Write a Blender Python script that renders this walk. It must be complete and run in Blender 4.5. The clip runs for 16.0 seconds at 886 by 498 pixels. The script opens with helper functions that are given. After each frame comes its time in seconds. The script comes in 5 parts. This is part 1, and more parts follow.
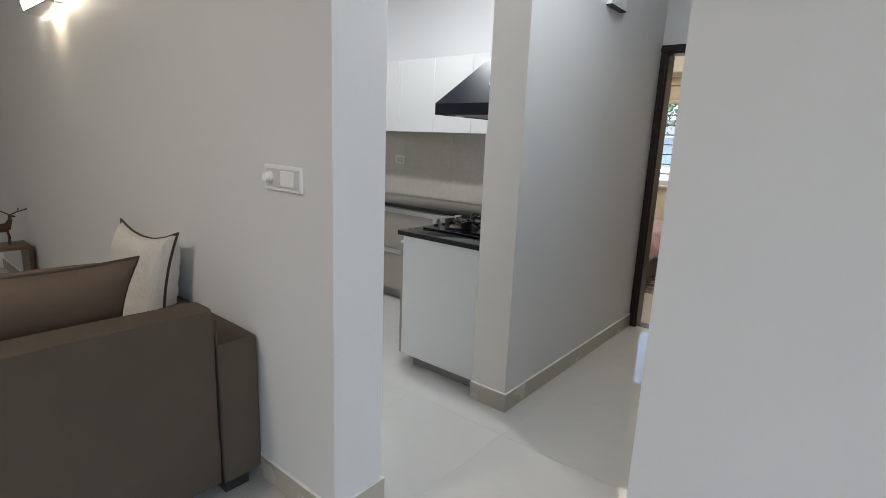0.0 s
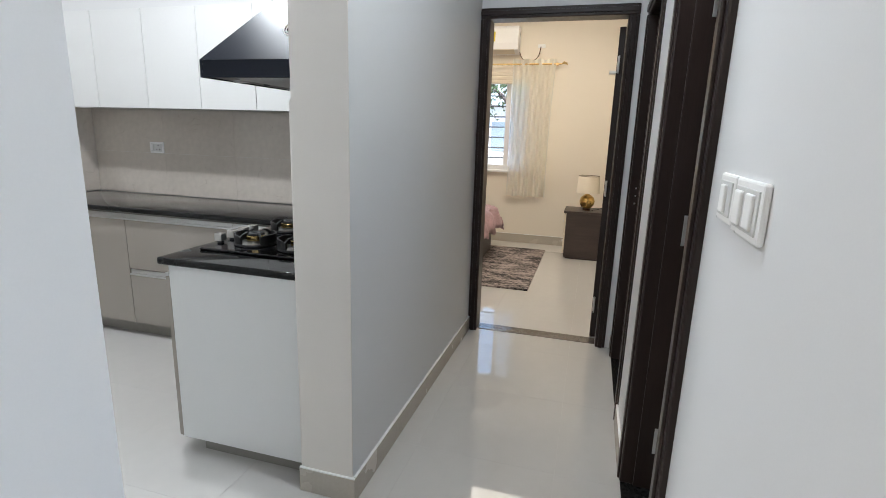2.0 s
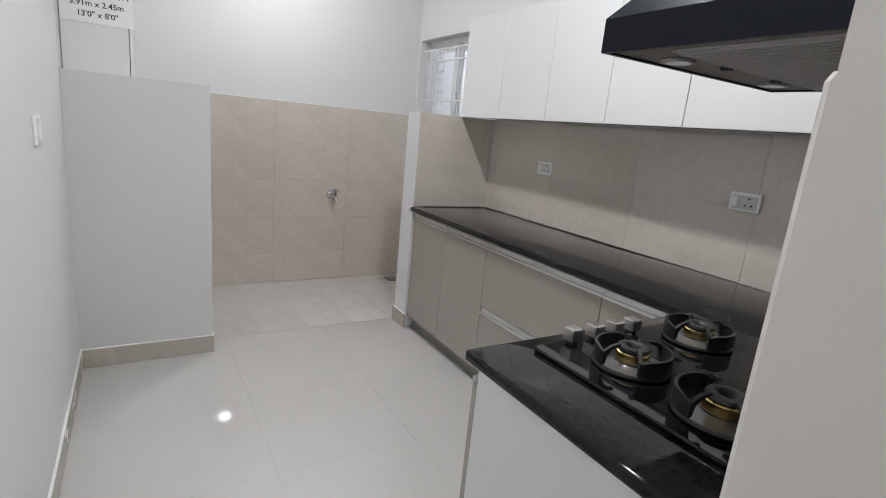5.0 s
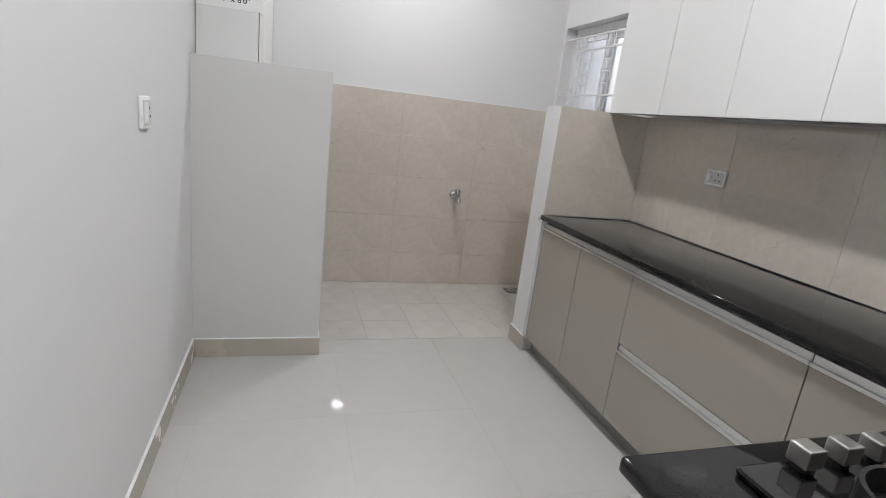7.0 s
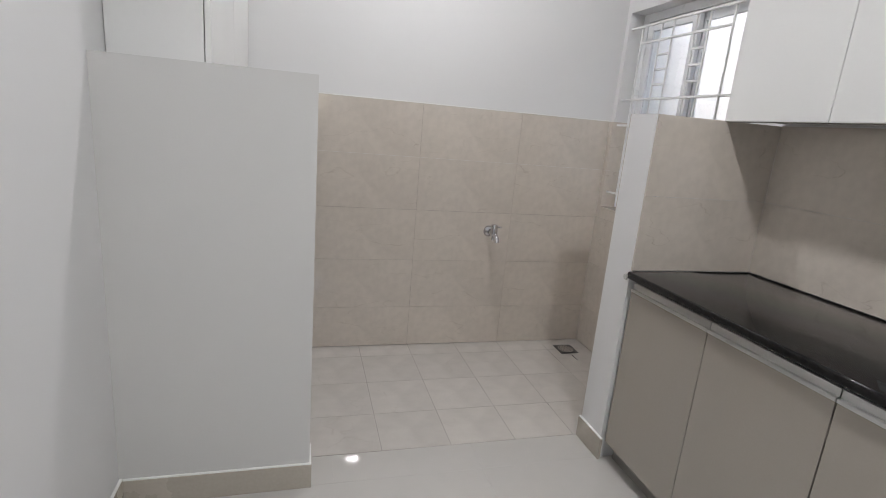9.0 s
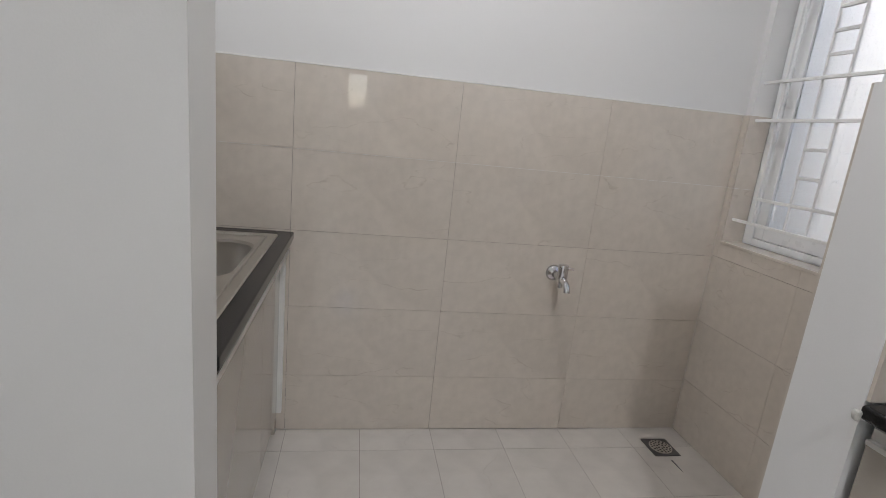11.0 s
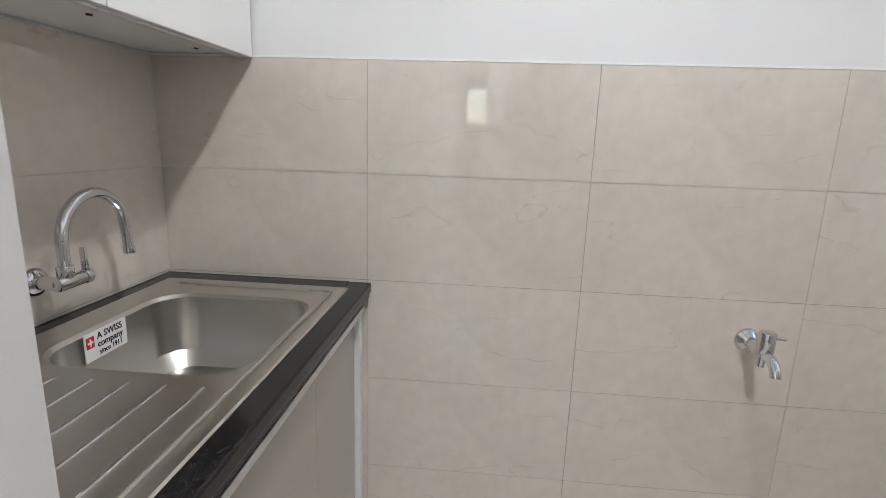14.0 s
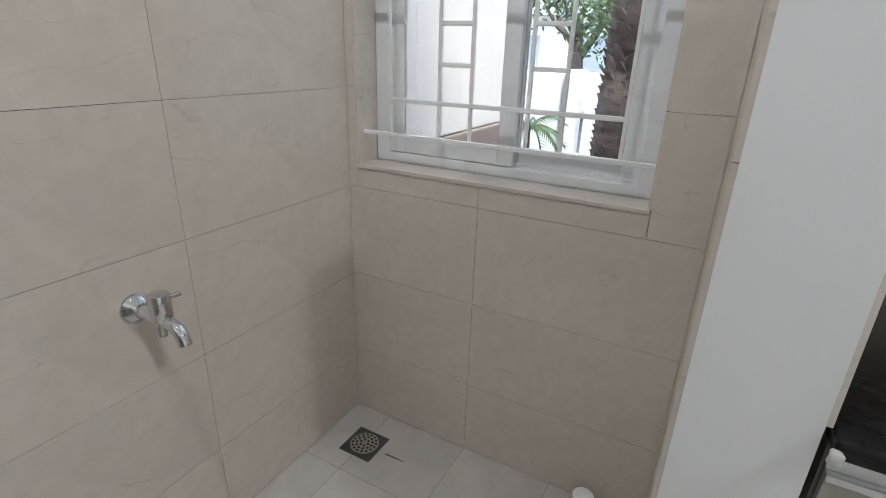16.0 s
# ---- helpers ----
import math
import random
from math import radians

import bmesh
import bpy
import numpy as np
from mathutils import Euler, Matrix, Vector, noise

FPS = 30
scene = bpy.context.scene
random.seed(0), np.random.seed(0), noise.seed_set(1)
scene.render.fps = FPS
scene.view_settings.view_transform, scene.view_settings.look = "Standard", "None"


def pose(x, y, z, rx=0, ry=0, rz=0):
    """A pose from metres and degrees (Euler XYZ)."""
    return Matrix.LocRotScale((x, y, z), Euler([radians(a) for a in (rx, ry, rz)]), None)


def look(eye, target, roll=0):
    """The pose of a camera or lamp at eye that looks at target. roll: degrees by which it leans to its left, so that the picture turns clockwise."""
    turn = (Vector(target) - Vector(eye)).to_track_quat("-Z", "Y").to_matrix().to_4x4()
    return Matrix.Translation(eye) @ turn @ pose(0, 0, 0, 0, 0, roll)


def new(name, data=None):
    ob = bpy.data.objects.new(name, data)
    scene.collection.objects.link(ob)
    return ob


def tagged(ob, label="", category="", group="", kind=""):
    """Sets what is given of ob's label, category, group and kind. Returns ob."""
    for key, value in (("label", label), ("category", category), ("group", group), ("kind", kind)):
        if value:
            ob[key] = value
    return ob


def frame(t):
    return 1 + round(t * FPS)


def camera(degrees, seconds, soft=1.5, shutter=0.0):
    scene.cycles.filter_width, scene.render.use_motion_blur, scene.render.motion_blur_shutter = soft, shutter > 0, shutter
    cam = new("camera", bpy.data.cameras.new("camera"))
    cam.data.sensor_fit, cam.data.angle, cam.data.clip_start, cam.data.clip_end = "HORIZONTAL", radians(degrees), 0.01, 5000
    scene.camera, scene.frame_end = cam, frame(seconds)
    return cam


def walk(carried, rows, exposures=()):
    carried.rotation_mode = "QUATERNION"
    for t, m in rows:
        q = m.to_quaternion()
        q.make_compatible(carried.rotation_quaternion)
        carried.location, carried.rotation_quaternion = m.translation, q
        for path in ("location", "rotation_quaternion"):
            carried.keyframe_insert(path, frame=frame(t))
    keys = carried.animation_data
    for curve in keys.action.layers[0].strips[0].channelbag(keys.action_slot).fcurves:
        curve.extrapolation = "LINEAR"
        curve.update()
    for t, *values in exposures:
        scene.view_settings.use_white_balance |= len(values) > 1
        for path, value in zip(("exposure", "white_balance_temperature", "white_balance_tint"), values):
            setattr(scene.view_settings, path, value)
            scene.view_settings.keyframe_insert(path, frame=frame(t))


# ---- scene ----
cam = camera(82.5, 16.0, soft=0.45)
PATH = [
    (0, (0.63, 0.312, 1.405), (-0.608, 1.826, 0.986), 2.3),
    (0.5, (0.433, 0.474, 1.384), (-0.494, 2.2, 0.982), 1.9),
    (1, (0.298, 0.613, 1.377), (-0.378, 2.447, 0.951), 1.5),
    (1.5, (0.203, 0.792, 1.384), (-0.331, 2.668, 0.939), 1.7),
    (2, (0.099, 0.947, 1.372), (-0.437, 2.821, 0.925), 1.8),
    (2.5, (-0.053, 1.11, 1.348), (-0.714, 2.949, 0.924), 1.5),
    (3, (-0.125, 1.27, 1.384), (-1.069, 2.98, 0.954), 1.3),
    (3.5, (-0.197, 1.439, 1.392), (-1.404, 2.976, 0.967), 1.8),
    (4, (-0.373, 1.584, 1.364), (-1.757, 2.96, 0.924), 3.1),
    (4.5, (-0.517, 1.686, 1.369), (-2.037, 2.901, 0.908), 4.0),
    (5, (-0.591, 1.824, 1.367), (-2.247, 2.85, 0.915), 5.5),
    (7.5, (-1.148, 1.992, 1.33), (-3.001, 2.556, 0.833), 6.4),
    (8, (-1.395, 2.017, 1.357), (-3.25, 2.604, 0.89), 5.2),
    (10.5, (-2.561, 2.343, 1.355), (-4.466, 2.738, 0.894), 5.6),
    (11, (-2.814, 2.389, 1.296), (-4.729, 2.741, 0.84), 5.8),
    (11.5, (-3.061, 2.41, 1.339), (-4.973, 2.672, 0.813), 5.5),
    (12, (-3.227, 2.482, 1.307), (-5.168, 2.506, 0.822), 6.3),
    (12.5, (-3.3, 2.518, 1.275), (-5.207, 2.265, 0.728), 7.1),
    (13, (-3.332, 2.524, 1.308), (-5.203, 2.102, 0.74), 5.0),
    (13.5, (-3.34, 2.522, 1.295), (-5.237, 2.074, 0.848), 3.4),
    (14, (-3.376, 2.482, 1.279), (-5.324, 2.328, 0.853), 1.9),
    (14.5, (-3.492, 2.486, 1.302), (-5.356, 2.959, 0.754), 0.9),
    (15, (-3.585, 2.486, 1.287), (-5.195, 3.466, 0.618), 1.2),
    (15.5, (-3.682, 2.599, 1.285), (-5.01, 3.918, 0.579), 1.6),
    (16, (-3.747, 2.71, 1.292), (-4.635, 4.344, 0.557), 1.8),
]
EXPOSURES = [(0.0, 2.25, 6335, 8.3), (0.5, 2.7, 6285, 8.3), (1.0, 2.62, 6225, 8.3), (1.5, 2.64, 6165, 8.3), (2.0, 2.61, 6175, 8.6), (2.5, 2.71, 6185, 9.0), (3.0, 2.57, 6195, 9.3), (3.5, 2.53, 6240, 9.5), (4.5, 2.38, 6365, 11.0), (5.0, 2.38, 6400, 11.5), (8.0, 2.39, 6520, 12.5), (10.5, 2.2, 6550, 12.5), (11.0, 2.25, 6536, 12.3), (11.5, 2.37, 6522, 12.1), (12.0, 2.77, 6508, 11.9), (12.5, 2.79, 6494, 11.7), (13.5, 2.85, 6448, 11.1), (14.0, 2.77, 6415, 10.7), (14.5, 2.56, 6382, 10.2), (15.5, 2.31, 6345, 9.7), (16.0, 2.31, 6340, 9.5)]
walk(cam, [(t, look(eye, target, roll)) for t, eye, target, roll in PATH], EXPOSURES)

# ---- light ----
world = bpy.data.worlds.new("sky_world")
scene.world = world
world.use_nodes = True
wn = world.node_tree.nodes
sky = wn.new("ShaderNodeTexSky")
sky.sky_type = 'NISHITA'
sky.sun_disc = False
sky.sun_elevation = radians(66)
sky.dust_density = 2.5
sky.ozone_density = 0.3
sky.sun_rotation = radians(130)
wn["Background"].inputs["Strength"].default_value = 0.135
world.node_tree.links.new(sky.outputs[0], wn["Background"].inputs["Color"])
sun = new("sun", bpy.data.lights.new("sun", 'SUN'))
sun.data.energy = 1.15
sun.data.angle = radians(20)
sun.data.color = (1.0, 0.98, 0.95)
sun.matrix_world = look((3, -2.5, 9), (0, 0, 0))


def area(name, where, target, power, sx, sy, color, shape='RECTANGLE'):
    d = bpy.data.lights.new(name, 'AREA')
    d.shape, d.size, d.size_y, d.energy, d.color = shape, sx, sy, power, color
    ob = new(name, d)
    ob.matrix_world = look(where, target)
    return ob


CEIL = 3.0
area("kitchen_lamp_light", (-1.85, 2.79, CEIL - 0.04), (-1.85, 2.791, 0), 5.6, 0.14, 0.14, (0.96, 0.98, 1.0), 'DISK')
area("utility_lamp_light", (-4.15, 2.74, CEIL - 0.04), (-4.15, 2.741, 0), 2.5, 0.14, 0.14, (0.97, 0.98, 1.0), 'DISK')
area("hall_lamp_light", (-1.4, -1.0, CEIL - 0.04), (-1.4, -0.999, 0), 7.6, 0.3, 0.3, (1.0, 0.89, 0.76), 'DISK')
area("bedroom_lamp_light", (-0.65, 5.8, CEIL - 0.05), (-0.65, 5.801, 0), 3.0, 0.7, 0.7, (1.0, 0.83, 0.64))
area("balcony_daylight", (3.1, -0.6, 1.3), (0, -0.6, 1.3), 1.7, 2.4, 2.1, (0.80, 0.91, 1.0))
# Unseen fill lamp, added to brighten the corridor walls and floor.
area("passage_fill_light", (-0.16, 2.35, CEIL - 0.04), (-0.16, 2.351, 0), 2.9, 0.16, 0.16, (0.88, 0.95, 1.0), 'DISK')


# ---- materials ----
def material(name, color, rough=0.5, metal=0.0, var=0.06, scale=6.0, fine=80.0, bump=0.02, coat=0.0, rand=0.0, spec=0.5, stretch=(1, 1, 1), sharp=0.4):
    """A surface with broad tone variation, fine grain and light relief."""
    m = bpy.data.materials.new(name)
    m.use_nodes = True
    n, l = m.node_tree.nodes, m.node_tree.links
    b = n["Principled BSDF"]
    tc = n.new("ShaderNodeTexCoord")
    mp = n.new("ShaderNodeMapping")
    mp.inputs["Scale"].default_value = stretch
    l.new(tc.outputs["Object"], mp.inputs["Vector"])
    a = n.new("ShaderNodeTexNoise")
    a.inputs["Scale"].default_value, a.inputs["Detail"].default_value = scale, 5
    f = n.new("ShaderNodeTexNoise")
    f.inputs["Scale"].default_value, f.inputs["Detail"].default_value = fine, 3
    l.new(mp.outputs[0], a.inputs["Vector"])
    l.new(mp.outputs[0], f.inputs["Vector"])
    mix = n.new("ShaderNodeMath")
    mix.operation = 'ADD'
    l.new(a.outputs[0], mix.inputs[0])
    l.new(f.outputs[0], mix.inputs[1])
    ramp = n.new("ShaderNodeMapRange")
    ramp.inputs["From Min"].default_value, ramp.inputs["From Max"].default_value = 1 - sharp, 1 + sharp
    ramp.inputs["To Min"].default_value, ramp.inputs["To Max"].default_value = 1 - var, 1 + var
    l.new(mix.outputs[0], ramp.inputs["Value"])
    mul = n.new("ShaderNodeVectorMath")
    mul.operation = 'SCALE'
    mul.inputs[0].default_value = color
    if rand:
        oi = n.new("ShaderNodeObjectInfo")
        rr = n.new("ShaderNodeMapRange")
        rr.inputs["To Min"].default_value, rr.inputs["To Max"].default_value = 1 - rand, 1 + rand
        l.new(oi.outputs["Random"], rr.inputs["Value"])
        both = n.new("ShaderNodeMath")
        both.operation = 'MULTIPLY'
        l.new(ramp.outputs[0], both.inputs[0])
        l.new(rr.outputs[0], both.inputs[1])
        l.new(both.outputs[0], mul.inputs["Scale"])
    else:
        l.new(ramp.outputs[0], mul.inputs["Scale"])
    l.new(mul.outputs[0], b.inputs["Base Color"])
    b.inputs["Metallic"].default_value = metal
    b.inputs["Specular IOR Level"].default_value = spec
    b.inputs["Coat Weight"].default_value = coat
    b.inputs["Coat Roughness"].default_value = 0.04
    rg = n.new("ShaderNodeMapRange")
    rg.inputs["From Min"].default_value, rg.inputs["From Max"].default_value = 0.3, 0.7
    rg.inputs["To Min"].default_value, rg.inputs["To Max"].default_value = rough * 0.85, min(1, rough * 1.15)
    l.new(a.outputs[0], rg.inputs["Value"])
    l.new(rg.outputs[0], b.inputs["Roughness"])
    if bump:
        bp = n.new("ShaderNodeBump")
        bp.inputs["Strength"].default_value, bp.inputs["Distance"].default_value = bump, 0.01
        l.new(f.outputs[0], bp.inputs["Height"])
        l.new(bp.outputs[0], b.inputs["Normal"])
    return m


def veined(name, color, vein, rough, rand=0.03, amount=0.5, scale=2.2, coat=0.0, cloud=0.035, grain=14):
    """Polished or honed ceramic with thin wandering veins and soft clouds."""
    m = material(name, color, rough, 0, cloud, 3.5, grain, 0.0, coat, rand, sharp=0.26)
    n, l = m.node_tree.nodes, m.node_tree.links
    b = n["Principled BSDF"]
    src = b.inputs["Base Color"].links[0].from_socket
    tc = n.new("ShaderNodeTexCoord")
    oi = n.new("ShaderNodeObjectInfo")
    off = n.new("ShaderNodeVectorMath")
    off.operation = 'MULTIPLY_ADD'
    off.inputs[1].default_value = (17.0, 29.0, 11.0)
    l.new(oi.outputs["Random"], off.inputs[0])
    mq = n.new("ShaderNodeMapping")
    mq.inputs["Rotation"].default_value = (0.5, 0.35, 0.4)
    mq.inputs["Scale"].default_value = (1.0, 0.75, 2.0)
    l.new(tc.outputs["Object"], mq.inputs["Vector"])
    l.new(mq.outputs[0], off.inputs[2])
    nz = n.new("ShaderNodeTexNoise")
    nz.inputs["Scale"].default_value, nz.inputs["Detail"].default_value = scale, 3
    nz.inputs["Roughness"].default_value = 0.45
    wob = n.new("ShaderNodeTexNoise")
    wob.inputs["Scale"].default_value, wob.inputs["Detail"].default_value, wob.inputs["Roughness"].default_value = 11.0, 5, 0.65
    l.new(off.outputs[0], wob.inputs["Vector"])
    jag = n.new("ShaderNodeVectorMath")
    jag.operation = 'MULTIPLY_ADD'
    jag.inputs[1].default_value = (0.06, 0.06, 0.06)
    l.new(wob.outputs["Color"], jag.inputs[0])
    l.new(off.outputs[0], jag.inputs[2])
    l.new(jag.outputs[0], nz.inputs["Vector"])
    d = n.new("ShaderNodeMath")
    d.operation = 'SUBTRACT'
    d.inputs[1].default_value = 0.53
    l.new(nz.outputs[0], d.inputs[0])
    ab = n.new("ShaderNodeMath")
    ab.operation = 'ABSOLUTE'
    l.new(d.outputs[0], ab.inputs[0])
    mr = n.new("ShaderNodeMapRange")
    mr.inputs["From Min"].default_value, mr.inputs["From Max"].default_value = 0.0, 0.006
    mr.inputs["To Min"].default_value, mr.inputs["To Max"].default_value = amount, 0.0
    l.new(ab.outputs[0], mr.inputs["Value"])
    gate = n.new("ShaderNodeTexNoise")
    gate.inputs["Scale"].default_value, gate.inputs["Detail"].default_value, gate.inputs["Roughness"].default_value = 5.0, 4, 0.7
    l.new(off.outputs[0], gate.inputs["Vector"])
    gm = n.new("ShaderNodeMapRange")
    gm.inputs["From Min"].default_value, gm.inputs["From Max"].default_value = 0.47, 0.63
    l.new(gate.outputs[0], gm.inputs["Value"])
    pr = n.new("ShaderNodeMath")
    pr.operation = 'MULTIPLY'
    l.new(mr.outputs[0], pr.inputs[0])
    l.new(gm.outputs[0], pr.inputs[1])
    mx = n.new("ShaderNodeMix")
    mx.data_type = 'RGBA'
    l.new(pr.outputs[0], mx.inputs["Factor"])
    l.new(src, mx.inputs["A"])
    mx.inputs["B"].default_value = (*vein, 1)
    l.new(mx.outputs["Result"], b.inputs["Base Color"])
    return m


def glow(name, color, strength):
    m = bpy.data.materials.new(name)
    m.use_nodes = True
    b = m.node_tree.nodes["Principled BSDF"]
    b.inputs["Base Color"].default_value = (0.8, 0.8, 0.8, 1)
    b.inputs["Emission Color"].default_value = (*color, 1)
    b.inputs["Emission Strength"].default_value = strength
    return m


def glass(name, tint=(1, 1, 1)):
    m = bpy.data.materials.new(name)
    m.use_nodes = True
    b = m.node_tree.nodes["Principled BSDF"]
    b.inputs["Base Color"].default_value = (*tint, 1)
    b.inputs["Transmission Weight"].default_value = 1.0
    b.inputs["Roughness"].default_value = 0.0
    b.inputs["IOR"].default_value = 1.45
    return m


WALL = material("white_wall_paint", (0.72, 0.718, 0.715), 0.55, var=0.015, scale=1.2, fine=260, bump=0.02)
# White wall paint darkened and warmed: the partition's dimmer light put into its colour.
WALL_DIM = material("shade_toned_wall_paint", (0.625, 0.618, 0.602), 0.55, var=0.015, scale=1.2, fine=260, bump=0.03)
# Lit copy of the white wall paint, with warm hall light in its tint.
PIER_LIT = material("warm_lit_wall_paint", (0.75, 0.71, 0.66), 0.55, var=0.015, scale=1.2, fine=260, bump=0.03)
CREAM = material("cream_wall_paint", (0.78, 0.72, 0.62), 0.55, var=0.015, scale=1.2, fine=260, bump=0.06)
CEILM = material("ceiling_paint", (0.82, 0.82, 0.81), 0.7, var=0.01, scale=1.5, fine=200, bump=0.04)
FLOORT = veined("polished_floor_tile", (0.52, 0.505, 0.48), (0.46, 0.45, 0.43), 0.03, 0.006, 0.12, 1.2, cloud=0.012)
FLOORT.node_tree.nodes["Principled BSDF"].inputs["Specular IOR Level"].default_value = 0.8
GROUT = material("grout", (0.50, 0.485, 0.46), 0.6, var=0.1, bump=0.1)
WTILE = veined("beige_wall_tile", (0.61, 0.552, 0.488), (0.30, 0.235, 0.17), 0.022, 0.014, 0.36, 2.9, cloud=0.05, grain=26)
WTILE.node_tree.nodes["Principled BSDF"].inputs["Specular IOR Level"].default_value = 0.85
UTILE = veined("honed_utility_tile", (0.53, 0.50, 0.465), (0.36, 0.32, 0.28), 0.42, 0.035, 0.4, 3.2, cloud=0.07, grain=11)
SKIRT = material("beige_skirting_tile", (0.46, 0.42, 0.36), 0.25, var=0.05, scale=5, bump=0.01)
CABW = material("gloss_white_laminate", (0.745, 0.745, 0.73), 0.36, var=0.01, bump=0.0)
CABG = material("greige_laminate", (0.35, 0.315, 0.277), 0.13, var=0.02, scale=3, fine=120, bump=0.0, coat=0.5)
KICK = material("grey_plinth_laminate", (0.25, 0.235, 0.21), 0.4, var=0.04)
ALU = material("brushed_aluminium", (0.70, 0.70, 0.695), 0.36, 1.0, 0.03, 4, 300, 0.0, stretch=(1, 20, 20))
GRAN = material("black_granite", (0.014, 0.0135, 0.0135), 0.04, var=0.6, scale=60, fine=520, bump=0.0, spec=0.21)
BLACKG = material("black_hob_glass", (0.006, 0.006, 0.007), 0.03, var=0.05, bump=0.0)
BLACKM = material("matt_black_iron", (0.012, 0.012, 0.013), 0.45, var=0.2, scale=30, bump=0.08)
HOODM = material("black_hood_enamel", (0.011, 0.014, 0.023), 0.35, 0.0, 0.1, 3, 150, 0.0, 0.0, spec=0.16)
BRASS = material("brass", (0.72, 0.52, 0.22), 0.25, 1.0, 0.08, 20)
STEEL = material("brushed_steel", (0.60, 0.58, 0.55), 0.28, 1.0, 0.006, 4, 300, 0.0, stretch=(1, 12, 12))
STEEL.node_tree.links.remove(STEEL.node_tree.nodes["Principled BSDF"].inputs["Roughness"].links[0])
STEEL.node_tree.nodes["Principled BSDF"].inputs["Roughness"].default_value = 0.28
STEEL.node_tree.nodes["Principled BSDF"].inputs["Anisotropic"].default_value = 0.4
DRIP = material("satin_drip_steel", (0.22, 0.218, 0.215), 0.32, 0.85, 0.06, 12, 200, 0.01)
DSTEEL = material("dull_grey_steel", (0.16, 0.16, 0.165), 0.35, 0.8, 0.1, 20, 200, 0.02)
CHROME = material("chrome", (0.66, 0.66, 0.68), 0.05, 1.0, 0.02, 20, 200, 0.0)
WOOD = material("dark_stained_wood", (0.027, 0.0175, 0.015), 0.33, var=0.2, scale=3, fine=30, bump=0.006, spec=0.3, stretch=(8, 8, 0.7))
BROWNW = material("walnut_wood", (0.12, 0.07, 0.045), 0.4, var=0.3, scale=4, fine=40, bump=0.03, stretch=(1, 9, 9))
NSTAND = material("wenge_laminate", (0.055, 0.04, 0.035), 0.4, var=0.35, scale=4, fine=60, bump=0.02, stretch=(1, 9, 9))
PLAST = material("white_plastic", (0.86, 0.86, 0.85), 0.3, var=0.01, bump=0.0)
# White plastic greyed to carry the shading lines of the switch plates.
PLASTG = material("shade_grey_plastic", (0.62, 0.62, 0.61), 0.35, var=0.01, bump=0.0)
DARK = material("dark_plastic", (0.02, 0.02, 0.02), 0.5)
UPVC = material("white_upvc", (0.78, 0.79, 0.80), 0.3, var=0.015, bump=0.0)
GRILL = material("white_painted_steel", (0.78, 0.78, 0.77), 0.35, var=0.03, bump=0.02)
SOFA = material("brown_sofa_fabric", (0.105, 0.082, 0.062), 0.95, var=0.18, scale=6, fine=420, bump=0.35, spec=0.2)
CUSHB = material("brown_cushion_velvet", (0.13, 0.09, 0.062), 0.8, var=0.22, scale=7, fine=350, bump=0.2, spec=0.25)
CUSHW = material("cream_rib_fabric", (0.66, 0.62, 0.57), 0.9, var=0.12, scale=9, fine=60, bump=0.5, stretch=(1, 1, 7))
PIPE = material("dark_piping", (0.06, 0.045, 0.035), 0.9, var=0.1)
PINK = material("mauve_bedspread", (0.42, 0.28, 0.30), 0.5, var=0.3, scale=12, fine=150, bump=0.3, sharp=0.25)
RUG = material("mottled_grey_rug", (0.20, 0.168, 0.155), 1.0, var=0.9, scale=3.2, fine=24, bump=0.8, stretch=(1.3, 2.8, 1), sharp=0.15)
GOLD = material("gold_ceramic", (0.62, 0.42, 0.14), 0.28, 1.0, 0.15, 10, 60, 0.05)
SHADE = material("linen_shade", (0.75, 0.68, 0.56), 0.9, var=0.05, fine=300, bump=0.1)
YELLOW = material("yellow_label", (0.75, 0.62, 0.03), 0.5, var=0.02, bump=0)
INK = material("black_print", (0.02, 0.02, 0.025), 0.6, var=0.02, bump=0)
RED = material("red_print", (0.6, 0.02, 0.03), 0.5, var=0.02, bump=0)
UNDER = material("hood_underside", (0.13, 0.115, 0.105), 0.4, var=0.05, bump=0.0)
FILTER = material("filter_mesh", (0.42, 0.41, 0.40), 0.45, 0.55, 0.1, 60, 300, 0.1)
GROUND = material("ground_earth", (0.30, 0.275, 0.25), 0.95, var=0.25, scale=1.5, fine=25, bump=0.4)
ROAD = material("asphalt", (0.06, 0.06, 0.062), 0.9, var=0.2, scale=2, fine=120, bump=0.3)
OUTW = material("outdoor_white_paint", (0.78, 0.78, 0.77), 0.7, var=0.05, scale=1.5, fine=90, bump=0.1)
BARK = material("palm_bark", (0.16, 0.13, 0.115), 0.95, var=0.5, scale=8, fine=60, bump=0.6, stretch=(1, 1, 3))
PLINTH = material("brown_plinth_plaster", (0.22, 0.185, 0.165), 0.9, var=0.15, scale=3, fine=60, bump=0.2)
SEAL = material("dried_sealant", (0.5, 0.49, 0.46), 0.7, var=0.15, scale=60, fine=200, bump=0.2)
TRIM = material("white_grout_trim", (0.8, 0.8, 0.78), 0.5, var=0.04, scale=20, bump=0.02)
LEAF = material("green_leaf", (0.10, 0.165, 0.06), 0.5, var=0.4, scale=5, fine=30, bump=0.1, rand=0.2)
ROOFM = material("blue_grey_sheet", (0.35, 0.42, 0.46), 0.6, var=0.1)
BRONZE = material("dark_bronze", (0.10, 0.06, 0.04), 0.45, 0.6, 0.15, 10)
WGLASS = glass("window_glass", (0.97, 0.99, 0.985))
